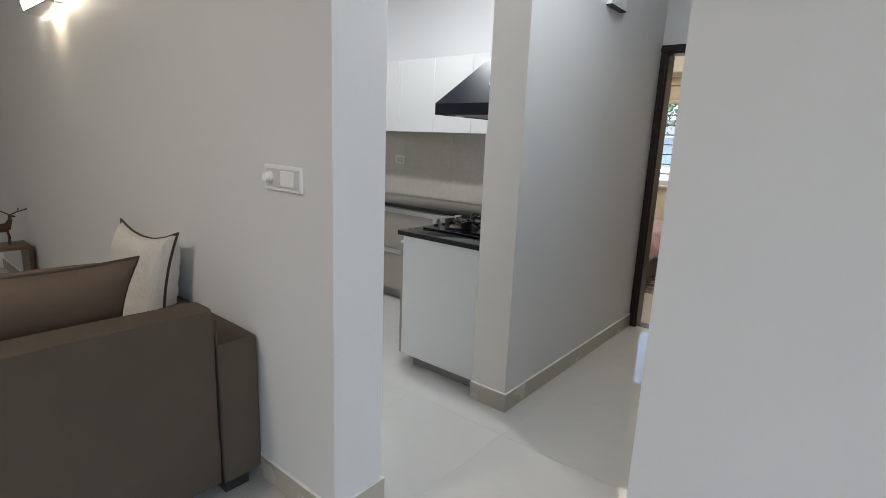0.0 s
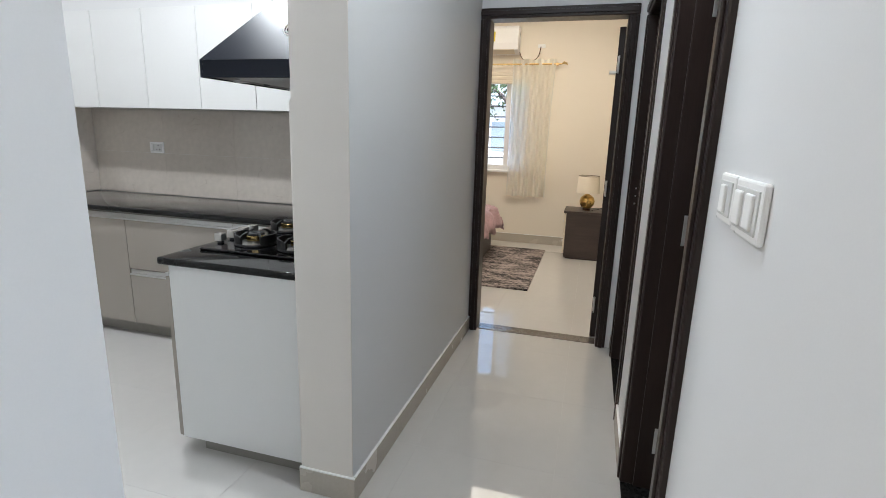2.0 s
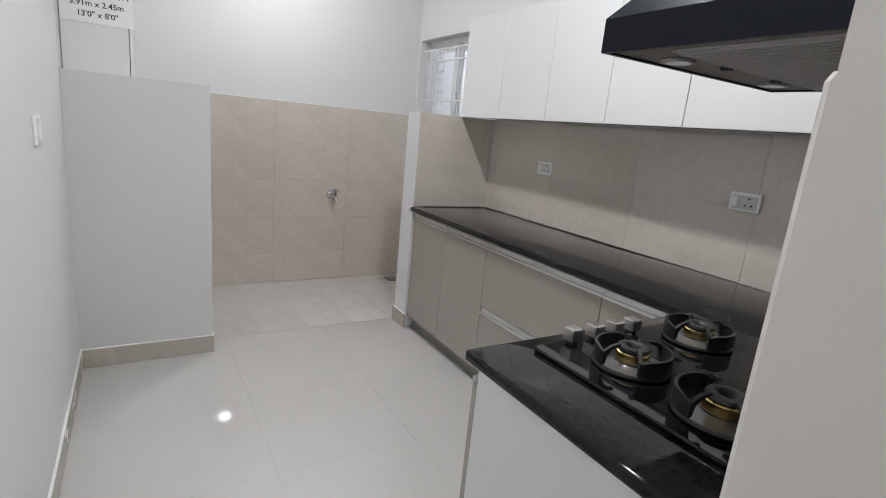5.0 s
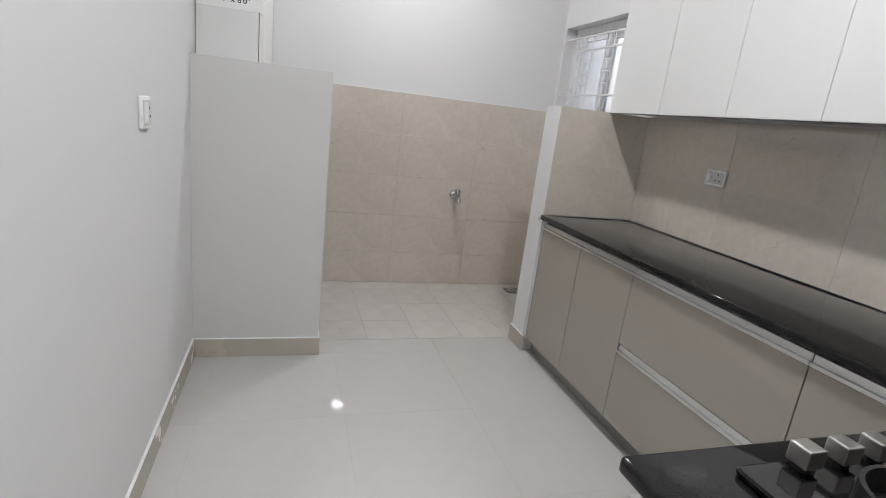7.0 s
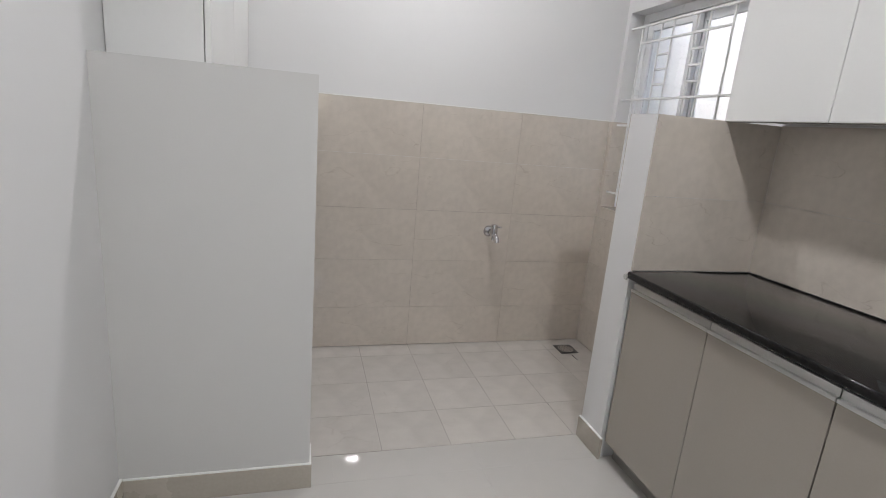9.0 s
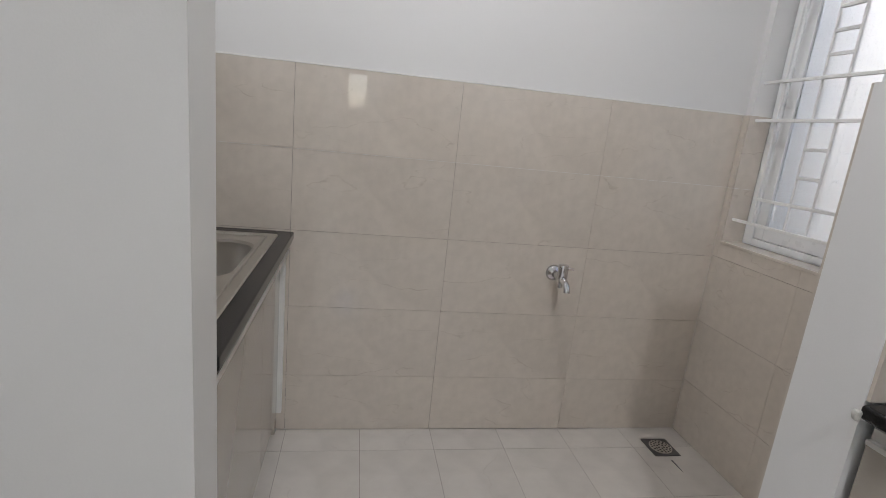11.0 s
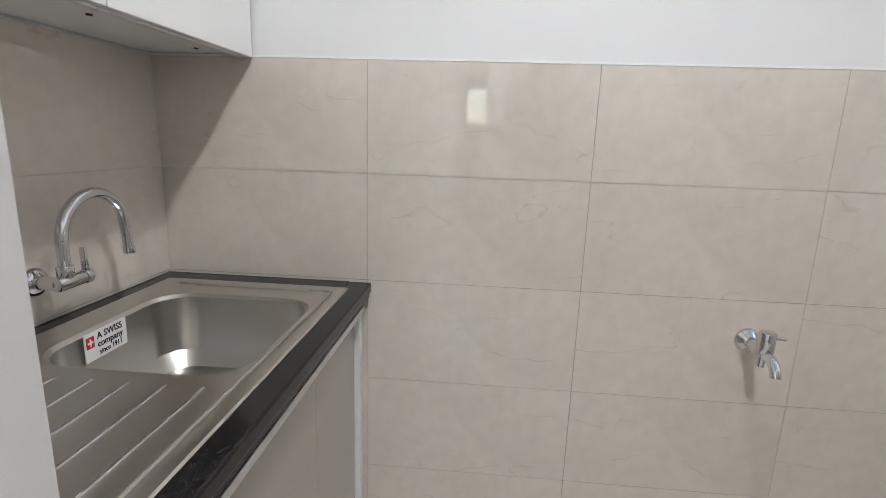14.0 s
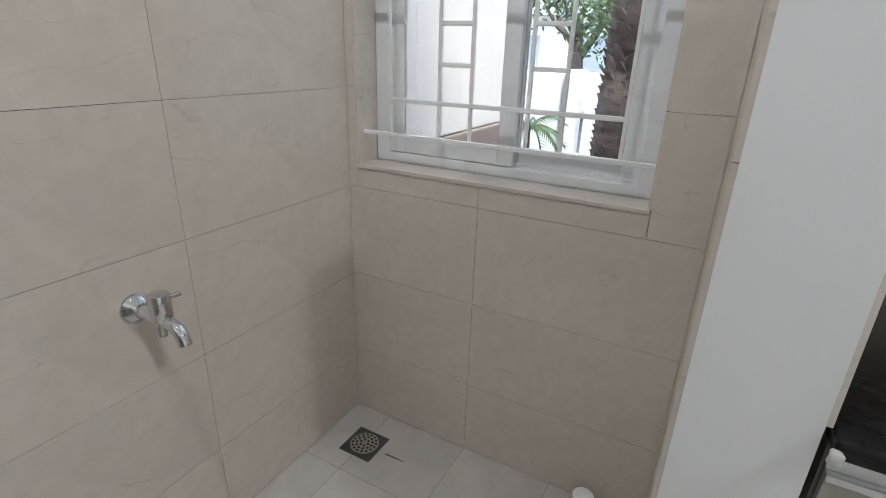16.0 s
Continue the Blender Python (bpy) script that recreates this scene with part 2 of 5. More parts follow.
LED = glow("led_disc", (1.0, 0.98, 0.96), 8.0)
LEDW = glow("warm_led_panel", (1.0, 0.88, 0.72), 0.85)
SCONCE = glow("sconce_glow", (1.0, 0.85, 0.65), 4.0)


def sheer_fabric():
    m = bpy.data.materials.new("sheer_curtain_fabric")
    m.use_nodes = True
    n, l = m.node_tree.nodes, m.node_tree.links
    out = n["Material Output"]
    n.remove(n["Principled BSDF"])
    d = n.new("ShaderNodeBsdfDiffuse")
    d.inputs["Color"].default_value = (0.86, 0.85, 0.78, 1)
    t = n.new("ShaderNodeBsdfTranslucent")
    t.inputs["Color"].default_value = (0.95, 0.94, 0.88, 1)
    p = n.new("ShaderNodeBsdfTransparent")
    a = n.new("ShaderNodeMixShader")
    b = n.new("ShaderNodeMixShader")
    wv = n.new("ShaderNodeTexNoise")
    wv.inputs["Scale"].default_value = 300
    mr = n.new("ShaderNodeMapRange")
    mr.inputs["To Min"].default_value, mr.inputs["To Max"].default_value = 0.1, 0.4
    l.new(wv.outputs[0], mr.inputs["Value"])
    a.inputs[0].default_value = 0.65
    l.new(d.outputs[0], a.inputs[1])
    l.new(t.outputs[0], a.inputs[2])
    l.new(mr.outputs[0], b.inputs[0])
    l.new(a.outputs[0], b.inputs[1])
    l.new(p.outputs[0], b.inputs[2])
    l.new(b.outputs[0], out.inputs["Surface"])
    return m


SHEER = sheer_fabric()

# ---- building helpers ----
BASES = {}


def base_of(ob):
    while ob is not None and ob.name not in BASES:
        ob = ob.parent
    return BASES[ob.name] if ob is not None else Vector((0, 0, 0))


def thing(name, at, label, category, group="", kind=""):
    """An empty at the base of a thing, which carries its parts."""
    ob = new(name)
    ob.empty_display_size = 0.05
    ob.location = at
    BASES[ob.name] = Vector(at)
    return tagged(ob, label, category, group, kind)


def part(name, bm, mat, parent, label="", smooth=False):
    """One mesh from world coordinates under a thing or a part."""
    off = base_of(parent)
    bmesh.ops.translate(bm, verts=bm.verts, vec=-off)
    me = bpy.data.meshes.new(name)
    bmesh.ops.recalc_face_normals(bm, faces=bm.faces)
    bm.to_mesh(me)
    bm.free()
    me.materials.append(mat)
    if smooth:
        for p in me.polygons:
            p.use_smooth = True
        me.set_sharp_from_angle(angle=radians(38))
    ob = new(name, me)
    ob.parent = parent
    return tagged(ob, label) if label else ob


def solo(name, bm, mat, label, category, kind="", group="", at=None, smooth=False):
    """A thing that is one mesh."""
    at = Vector(at) if at is not None else Vector((0, 0, 0))
    bmesh.ops.translate(bm, verts=bm.verts, vec=-at)
    bmesh.ops.recalc_face_normals(bm, faces=bm.faces)
    me = bpy.data.meshes.new(name)
    bm.to_mesh(me)
    bm.free()
    me.materials.append(mat)
    if smooth:
        for p in me.polygons:
            p.use_smooth = True
        me.set_sharp_from_angle(angle=radians(38))
    ob = new(name, me)
    ob.location = at
    BASES[ob.name] = at
    return tagged(ob, label, category, group, kind)


def box(x0, x1, y0, y1, z0, z1, bevel=0.0, bm=None, seg=2):
    own = bmesh.new()
    r = bmesh.ops.create_cube(own, size=1)
    bmesh.ops.scale(own, verts=r["verts"], vec=(abs(x1 - x0), abs(y1 - y0), abs(z1 - z0)))
    if bevel:
        bmesh.ops.bevel(own, geom=own.edges[:], offset=bevel, segments=seg, affect='EDGES', profile=0.5)
    bmesh.ops.translate(own, verts=own.verts, vec=((x0 + x1) / 2, (y0 + y1) / 2, (z0 + z1) / 2))
    return join(bm, own)


def join(bm, own):
    if bm is None:
        return own
    me = bpy.data.meshes.new("tmp")
    own.to_mesh(me)
    own.free()
    bm.from_mesh(me)
    bpy.data.meshes.remove(me)
    return bm


def cyl(p0, p1, r0, r1=None, seg=20, bm=None, bevel=0.0):
    own = bmesh.new()
    r1 = r0 if r1 is None else r1
    p0, p1 = Vector(p0), Vector(p1)
    v = p1 - p0
    bmesh.ops.create_cone(own, cap_ends=True, segments=seg, radius1=r0, radius2=r1, depth=v.length)
    if bevel:
        ed = [e for e in own.edges if len(e.link_faces) == 2 and any(len(f.verts) > 4 for f in e.link_faces)]
        bmesh.ops.bevel(own, geom=ed, offset=bevel, segments=2, affect='EDGES', profile=0.5)
    q = v.to_track_quat('Z', 'Y').to_matrix().to_4x4()
    bmesh.ops.transform(own, matrix=Matrix.Translation((p0 + p1) / 2) @ q, verts=own.verts)
    return join(bm, own)


def tube(points, r, seg=12, bm=None, radii=None):
    """A round pipe along points."""
    own = bmesh.new()
    pts = [Vector(p) for p in points]
    rings = []
    up = Vector((0.31, 0.52, 0.79))
    for i, p in enumerate(pts):
        d = (pts[min(i + 1, len(pts) - 1)] - pts[max(i - 1, 0)]).normalized()
        a = (up - d * up.dot(d)).normalized()
        up = a
        b = d.cross(a)
        rr = radii[i] if radii else r
        rings.append([own.verts.new(p + rr * (math.cos(k * 2 * math.pi / seg) * a + math.sin(k * 2 * math.pi / seg) * b)) for k in range(seg)])
    for i in range(len(rings) - 1):
        for k in range(seg):
            own.faces.new((rings[i][k], rings[i][(k + 1) % seg], rings[i + 1][(k + 1) % seg], rings[i + 1][k]))
    own.faces.new(rings[0][::-1])
    own.faces.new(rings[-1])
    return join(bm, own)


def lathe(profile, centre, seg=32, bm=None, axis='Z'):
    """A turned shape from (radius, height) pairs."""
    own = bmesh.new()
    rings = []
    for r, z in profile:
        rings.append([own.verts.new((r * math.cos(k * 2 * math.pi / seg), r * math.sin(k * 2 * math.pi / seg), z)) for k in range(seg)])
    for i in range(len(rings) - 1):
        for k in range(seg):
            own.faces.new((rings[i][k], rings[i][(k + 1) % seg], rings[i + 1][(k + 1) % seg], rings[i + 1][k]))
    own.faces.new(rings[0][::-1])
    own.faces.new(rings[-1])
    rot = {'Z': Matrix.Identity(4), 'X': Matrix.Rotation(radians(90), 4, 'Y'), 'Y': Matrix.Rotation(radians(-90), 4, 'X')}[axis]
    bmesh.ops.transform(own, matrix=Matrix.Translation(centre) @ rot, verts=own.verts)
    return join(bm, own)


def rounded(x0, x1, y0, y1, r, z, n=6):
    """The corners of a rounded rectangle, counter-clockwise."""
    pts = []
    for cx, cy, a0 in ((x1 - r, y1 - r, 0), (x0 + r, y1 - r, 90), (x0 + r, y0 + r, 180), (x1 - r, y0 + r, 270)):
        for k in range(n + 1):
            a = radians(a0 + 90 * k / n)
            pts.append(Vector((cx + r * math.cos(a), cy + r * math.sin(a), z)))
    return pts


def loft(loops, cap0=False, cap1=False, bm=None):
    own = bmesh.new()
    rings = [[own.verts.new(p) for p in lp] for lp in loops]
    n = len(rings[0])
    for i in range(len(rings) - 1):
        for k in range(n):
            own.faces.new((rings[i][k], rings[i][(k + 1) % n], rings[i + 1][(k + 1) % n], rings[i + 1][k]))
    if cap0:
        own.faces.new(rings[0][::-1])
    if cap1:
        own.faces.new(rings[-1])
    return join(bm, own)


def arc(c, r, a0, a1, n, plane):
    """Points on an arc; plane is two axis letters."""
    out = []
    for k in range(n + 1):
        a = radians(a0 + (a1 - a0) * k / n)
        p = Vector(c)
        p["xyz".index(plane[0])] += r * math.cos(a)
        p["xyz".index(plane[1])] += r * math.sin(a)
        out.append(p)
    return out


def writing(text, size, m, mat, parent, name="lettering"):
    """Letters of the built-in font as a mesh under parent, at the world pose m."""
    cu = bpy.data.curves.new("text", 'FONT')
    cu.body, cu.size, cu.extrude, cu.align_x, cu.align_y = text, size, 0.0004, 'CENTER', 'CENTER'
    cu.offset = size * 0.012
    cu.resolution_u = 3
    t = new("text", cu)
    me = bpy.data.meshes.new_from_object(t)
    bpy.data.objects.remove(t)
    bm = bmesh.new()
    bm.from_mesh(me)
    bpy.data.meshes.remove(me)
    bmesh.ops.transform(bm, matrix=m, verts=bm.verts)
    return part(name, bm, mat, parent)


def wall(name, label, mat, *boxes):
    bm = bmesh.new()
    for b in boxes:
        box(*b, bm=bm)
    return solo(name, bm, mat, label, "wall", "structure")

# ---- setting: walls, floors, ceilings ----
WT = 1.535      # kitchen face of the wall to the hall
HW = 1.31       # hall face of that wall
KB = 3.98       # tiled back wall of the kitchen
UW = -4.785     # tiled end wall of the utility
CL, CR = -0.655, 0.33   # corridor faces
wall_hall_left = wall("wall_hall_left", "white painted wall between hall and kitchen", WALL, (-6.0, -0.64, HW, WT, 0, CEIL))
wall_hall_right = wall("wall_hall_right", "white painted hall wall beside the corridor", WALL, (CR + 0.012, 3.3, 1.335, 1.45, 0, CEIL))
wall_corridor_right = wall("wall_corridor_right", "white painted corridor wall with two dark doors", WALL,
                           (CR + 0.012, 0.46, 1.45, 2.17, 0, CEIL), (CR, 0.46, 2.17, 2.93, 2.11, CEIL), (CR, 0.46, 2.93, 3.40, 0, CEIL),
                           (CR, 0.46, 3.40, 4.17, 2.11, CEIL), (CR, 0.46, 4.17, 4.306, 0, CEIL))
wall_pier = wall("wall_pier", "white painted wall between kitchen and corridor", WALL, (-0.862, CL, 2.452, 4.306, 0, CEIL), (-0.866, -0.862, 2.495, 3.971, 0.8625, 1.475))
wall_bedroom_front = wall("wall_bedroom_front", "painted wall around the bedroom door", WALL,
                          (-3.4, -0.64, 4.306, 4.43, 0, CEIL), (-0.64, 0.26, 4.306, 4.43, 2.11, CEIL), (0.26, 1.2, 4.306, 4.43, 0, CEIL))
wall_kitchen_back = wall("wall_kitchen_back", "white painted outer wall with a window over the utility", WALL,
                         (-5.0, -4.755, KB + 0.008, 4.2, 0, CEIL), (-4.755, -3.868, KB + 0.008, 4.2, 0, 0.935),
                         (-4.755, -3.868, KB + 0.008, 4.2, 2.11, CEIL), (-3.868, -0.862, KB + 0.008, 4.2, 0, CEIL))
wall_utility_end = wall("wall_utility_end", "white painted end wall above beige tiles", WALL, (-5.0, UW - 0.008, WT, KB + 0.008, 0, CEIL))
wall_stub = wall("wall_stub", "low white partition beside the counter, tiled on its faces", WALL, (-3.727, -3.563, 3.397, KB + 0.008, 0, 1.474))
# Takes the toned-down paint, so its shade sits in the colour.
wall_low = wall("wall_low", "low white partition hiding the sink", WALL_DIM, (-3.695, -3.562, WT, 2.162, 0, 1.483))
wall_hall_west = wall("wall_hall_west", "white painted far wall of the hall", WALL, (-6.0, -5.8, -4.5, HW, 0, CEIL))
wall_hall_south = wall("wall_hall_south", "white painted wall behind the hall", WALL, (-6.0, 3.3, -4.7, -4.5, 0, CEIL))
wall_hall_east = wall("wall_hall_east", "white painted hall wall with a wide balcony opening", WALL,
                      (3.1, 3.3, -4.5, -1.9, 0, CEIL), (3.1, 3.3, -1.9, 0.7, 2.4, CEIL), (3.1, 3.3, 0.7, HW, 0, CEIL))
wall_bedroom_far = wall("wall_bedroom_far", "cream painted bedroom wall with a window", CREAM,
                        (-3.4, -1.75, 7.5, 7.7, 0, CEIL), (-1.75, -0.72, 7.5, 7.7, 0, 0.92), (-1.75, -0.72, 7.5, 7.7, 2.07, CEIL), (-0.72, 1.2, 7.5, 7.7, 0, CEIL))
wall_bedroom_west = wall("wall_bedroom_west", "cream painted bedroom side wall", CREAM, (-3.6, -3.4, 4.306, 7.7, 0, CEIL))
wall_bedroom_east = wall("wall_bedroom_east", "cream painted bedroom side wall", CREAM, (1.0, 1.2, 4.43, 7.5, 0, CEIL))
bm = bmesh.new()
box(-6.0, 3.3, -4.7, 4.2, CEIL, CEIL + 0.15, bm=bm)
box(-3.6, 1.2, 4.2, 7.7, CEIL, CEIL + 0.15, bm=bm)
solo("ceiling", bm, CEILM, "plain white painted ceiling", "ceiling", "structure")
bm = bmesh.new()
box(-6.0, 3.3, -4.7, 4.2, -0.15, -0.0014, bm=bm)
box(-3.6, 1.2, 4.2, 7.7, -0.15, -0.0014, bm=bm)
floor = solo("floor", bm, GROUT, "glossy off-white tiled floor", "floor", "structure")

TILE_MESH = {}


def tile_mesh(dx, dy, dz, mat):
    key = (round(dx, 3), round(dy, 3), round(dz, 3), mat.name)
    if key not in TILE_MESH:
        b = box(-dx / 2, dx / 2, -dy / 2, dy / 2, -dz / 2, dz / 2)
        me = bpy.data.meshes.new("tile")
        b.to_mesh(me)
        b.free()
        me.materials.append(mat)
        TILE_MESH[key] = me
    return TILE_MESH[key]


def tiles(parent, mat, axis, face, out, us, vs, gap=0.0012, skip=None):
    """Tiles with their outer face at 'face' on an axis plane; out is the side they face."""
    th = 0.0085
    for u0, u1 in zip(us[:-1], us[1:]):
        for v0, v1 in zip(vs[:-1], vs[1:]):
            if skip and skip((u0 + u1) / 2, (v0 + v1) / 2):
                continue
            du, dv = abs(u1 - u0) - gap, abs(v1 - v0) - gap
            c = face - out * th / 2
            if axis == 'x':
                d, at = (th, du, dv), (c, (u0 + u1) / 2, (v0 + v1) / 2)
            elif axis == 'y':
                d, at = (du, th, dv), ((u0 + u1) / 2, c, (v0 + v1) / 2)
            else:
                d, at = (du, dv, th), ((u0 + u1) / 2, (v0 + v1) / 2, c)
            ob = new("tile", tile_mesh(*d, mat))
            ob.parent = parent
            ob.location = at


def skirting(label, *boxes):
    bm = bmesh.new()
    for b in boxes:
        box(*b, 0.002, bm=bm, seg=1)
    sk = solo("baseboard", bm, SKIRT, label, "skirting", "structure")
    for x0, x1, y0, y1, z0, z1 in boxes:
        part("top_joint", box(x0 + 0.001, x1 - 0.001, y0 + 0.001, y1 - 0.001, z1 - 0.001, z1 + 0.004, 0.001, seg=1), TRIM, sk, "thin white joint")
    return sk


S, SH = 0.012, 0.1
skirting("beige tile skirting along the hall wall", (-5.8, -0.64, HW - S, HW, 0, SH))
skirting("beige tile skirting round the wall end", (-0.64, -0.64 + S, HW - S, WT + S, 0, SH))
skirting("beige tile skirting along the kitchen side wall", (-3.565, -0.64, WT, WT + S, 0, SH))
skirting("beige tile skirting on the low partition", (-3.565, -3.565 + S, WT + S, 2.158 + S, 0, SH), (-3.68, -3.565, 2.158, 2.158 + S, 0, SH))
skirting("beige tile skirting on the counter partition", (-3.735, -3.545, 3.397 - S, 3.397, 0, SH))
skirting("beige tile skirting round the pier and along the corridor", (-0.877, CL + S, 2.452 - S, 2.452, 0, SH), (CL, CL + S, 2.452, 4.29, 0, SH))
skirting("beige tile skirting along the corridor wall", (CR + 0.012 - S, CR + 0.012, 1.335 - S, 2.118, 0, SH), (CR - S, CR, 2.98, 3.35, 0, SH), (CR - S, CR, 4.22, 4.30, 0, SH))
skirting("beige tile skirting along the hall wall", (CR + 0.012, 3.1, 1.335 - S, 1.335, 0, SH))
skirting("beige tile skirting below the bedroom window", (-3.4, 1.0, 7.5 - S, 7.5, 0, SH + 0.01))

# Pier end with its built-up edge; the cream tint stands in for warm light.
bm = box(-0.862, CL, 2.449, 2.4525, 1.466, CEIL - 0.001)
ends = [(-0.877, 2.464), (-0.874, 2.455), (-0.866, 2.449), (CL, 2.449), (CL, 2.4525), (-0.862, 2.4525), (-0.862, 2.493), (-0.877, 2.493)]
loft([[Vector((x, y, z)) for x, y in ends] for z in (0.1, 1.456)], True, False, bm)
loft([[Vector((x, y, 1.456)) for x, y in ends], [Vector((x + (0.006 if x < -0.865 else 0), y, 1.466)) for x, y in ends]], False, True, bm)
solo("wall_pier_end", bm, PIER_LIT, "end of the pier beside the hob, tinted cream for warm hall light", "wall", "structure")

# ---- doors ----


def door_frame(name, label, axis, face, a0, a1, top, w, depth, proud):
    """A moulded frame round an opening in a wall on an axis plane; the wall's room face is at 'face', depth runs to the far side."""
    th = thing(name, (face if axis == 'x' else (a0 + a1) / 2, (a0 + a1) / 2 if axis == 'x' else face, 0), label, "door", kind="structure")

    def piece(nm, p0, p1, z0, z1, step):
        b = bmesh.new()
        for lo, hi, q0, q1 in ((-proud, depth, p0, p1),):
            if axis == 'x':
                box(face + lo, face + hi, q0, q1, z0, z1, 0.006, bm=b)
            else:
                box(q0, q1, face + lo, face + hi, z0, z1, 0.006, bm=b)
        # rounded bead along the room face
        m0, m1 = p0 + (p1 - p0) * 0.28, p0 + (p1 - p0) * 0.72
        if step == 'v':
            if axis == 'x':
                box(face - proud - 0.008, face - proud + 0.004, m0, m1, z0 + 0.001, z1 - 0.001, 0.004, bm=b)
            else:
                box(m0, m1, face - proud - 0.008, face - proud + 0.004, z0 + 0.001, z1 - 0.001, 0.004, bm=b)
        else:
            zz0, zz1 = z0 + (z1 - z0) * 0.28, z0 + (z1 - z0) * 0.72
            if axis == 'x':
                box(face - proud - 0.008, face - proud + 0.004, p0, p1, zz0, zz1, 0.004, bm=b)
            else:
                box(p0, p1, face - proud - 0.008, face - proud + 0.004, zz0, zz1, 0.004, bm=b)
        return part(nm, b, WOOD, th)

    piece("jamb", a0, a0 + w, 0, top - w, 'v')
    piece("jamb", a1 - w, a1, 0, top - w, 'v')
    piece("head", a0, a1, top - w, top, 'h')
    return th


def corridor_door(name, a0, a1, far_hinged):
    th = door_frame(name, "open dark-stained wooden door in a moulded frame", 'x', CR, a0, a1, 2.13, 0.085, 0.13, 0.006)
    if far_hinged:
        leaf = part("door_leaf", box(CR + 0.137, CR + 0.86, a1 - 0.125, a1 - 0.09, 0.008, 2.04, 0.003), WOOD, th)
        part("door_stop", box(CR + 0.045, CR + 0.13, a1 - 0.098, a1 - 0.0852, 0.0, 2.045, 0.003), WOOD, th)
        for z in (0.22, 1.06, 1.82):
            b = box(CR + 0.098, CR + 0.160, a1 - 0.1005, a1 - 0.0975, z - 0.055, z + 0.055, 0.001, seg=1)
            box(CR + 0.138, CR + 0.175, a1 - 0.128, a1 - 0.1255, z - 0.055, z + 0.055, 0.001, bm=b, seg=1)
            cyl((CR + 0.134, a1 - 0.112, z - 0.055), (CR + 0.134, a1 - 0.112, z + 0.055), 0.007, seg=10, bm=b)
            part("hinge", b, ALU, th, "bright steel butt hinge")
    else:
        part("door_leaf", box(CR + 0.137, CR + 0.86, a0 + 0.09, a0 + 0.125, 0.008, 2.04, 0.003), WOOD, th)
        part("door_stop", box(CR + 0.045, CR + 0.13, a1 - 0.098, a1 - 0.0852, 0.0, 2.045, 0.003), WOOD, th)
        for z in (1.0, 1.045, 1.09):
            part("strike_hole", cyl((CR + 0.03, a1 - 0.0845, z), (CR + 0.03, a1 - 0.0862, z), 0.005, seg=14), ALU, th, "small bright lock strike")
    return th


SILLG = material("brown_granite", (0.10, 0.082, 0.07), 0.15, var=0.3, scale=30, fine=300, bump=0, coat=0.3)
corridor_door("door_1", 2.12, 2.98, True)
corridor_door("door_2", 3.35, 4.215, False)
for y0, y1 in ((2.206, 2.894), (3.436, 4.129)):
    solo("door_sill", box(CR - 0.004, CR + 0.128, y0, y1, -0.004, 0.004, 0.001), GRAN, "dark polished granite strip under a corridor door", "threshold", "structure")
wall("wall_side_room", "plain painted walls of the dark room behind the open door", WALL,
     (1.55, 1.65, 1.45, 2.1, 0, CEIL), (1.55, 1.65, 2.5, 4.306, 0, CEIL), (1.55, 1.65, 2.1, 2.5, 0, 1.48), (1.55, 1.65, 2.1, 2.5, 2.04, CEIL),
     (0.46, 1.55, 3.3, 3.4, 0, CEIL), (1.2, 1.55, 4.2, 4.306, 0, CEIL))
side_window = thing("window_4", (1.6, 2.3, 1.48), "small white framed window of the side room", "window", kind="structure")
b = box(1.58, 1.62, 2.1, 2.5, 1.48, 1.52, 0.003)
box(1.58, 1.62, 2.1, 2.5, 2.0, 2.04, 0.003, bm=b)
box(1.58, 1.62, 2.1, 2.14, 1.52, 2.0, 0.003, bm=b)
box(1.58, 1.62, 2.46, 2.5, 1.52, 2.0, 0.003, bm=b)
part("window_frame", b, UPVC, side_window)

door_3 = door_frame("door_3", "open dark-stained bedroom door in a moulded frame", 'y', 4.306, -0.655, 0.288, 2.14, 0.062, 0.115, 0.018)
b = box(-0.0185, 0.0185, 0.0, 0.77, 0.008, 2.045, 0.003)
bmesh.ops.transform(b, matrix=pose(0.206, 4.455, 0, 0, 0, -9), verts=b.verts)
leaf = part("door_leaf", b, WOOD, door_3)
b = tube([(0.30, 5.12, 1.0), (0.26, 5.115, 1.0), (0.25, 5.10, 1.0), (0.235, 5.0, 1.0)], 0.009, 10)
part("handle", b, ALU, leaf, "bright steel lever handle")
part("tower_bolt", box(0.15, 0.215, 4.56, 4.60, 1.78, 1.80, 0.003), ALU, leaf, "small steel bolt")
for z in (0.25, 1.05, 1.82):
    b = box(0.196, 0.203, 4.40, 4.462, z - 0.05, z + 0.05, 0.001, seg=1)
    cyl((0.198, 4.443, z - 0.05), (0.198, 4.443, z + 0.05), 0.007, seg=10, bm=b)
    part("hinge", b, ALU, door_3, "bright steel butt hinge")
solo("door_sill", box(-0.592, 0.225, 4.335, 4.44, -0.004, 0.004, 0.001), SILLG,
     "dark polished granite strip under the bedroom door", "threshold", "structure")

# ---- switches and sockets ----


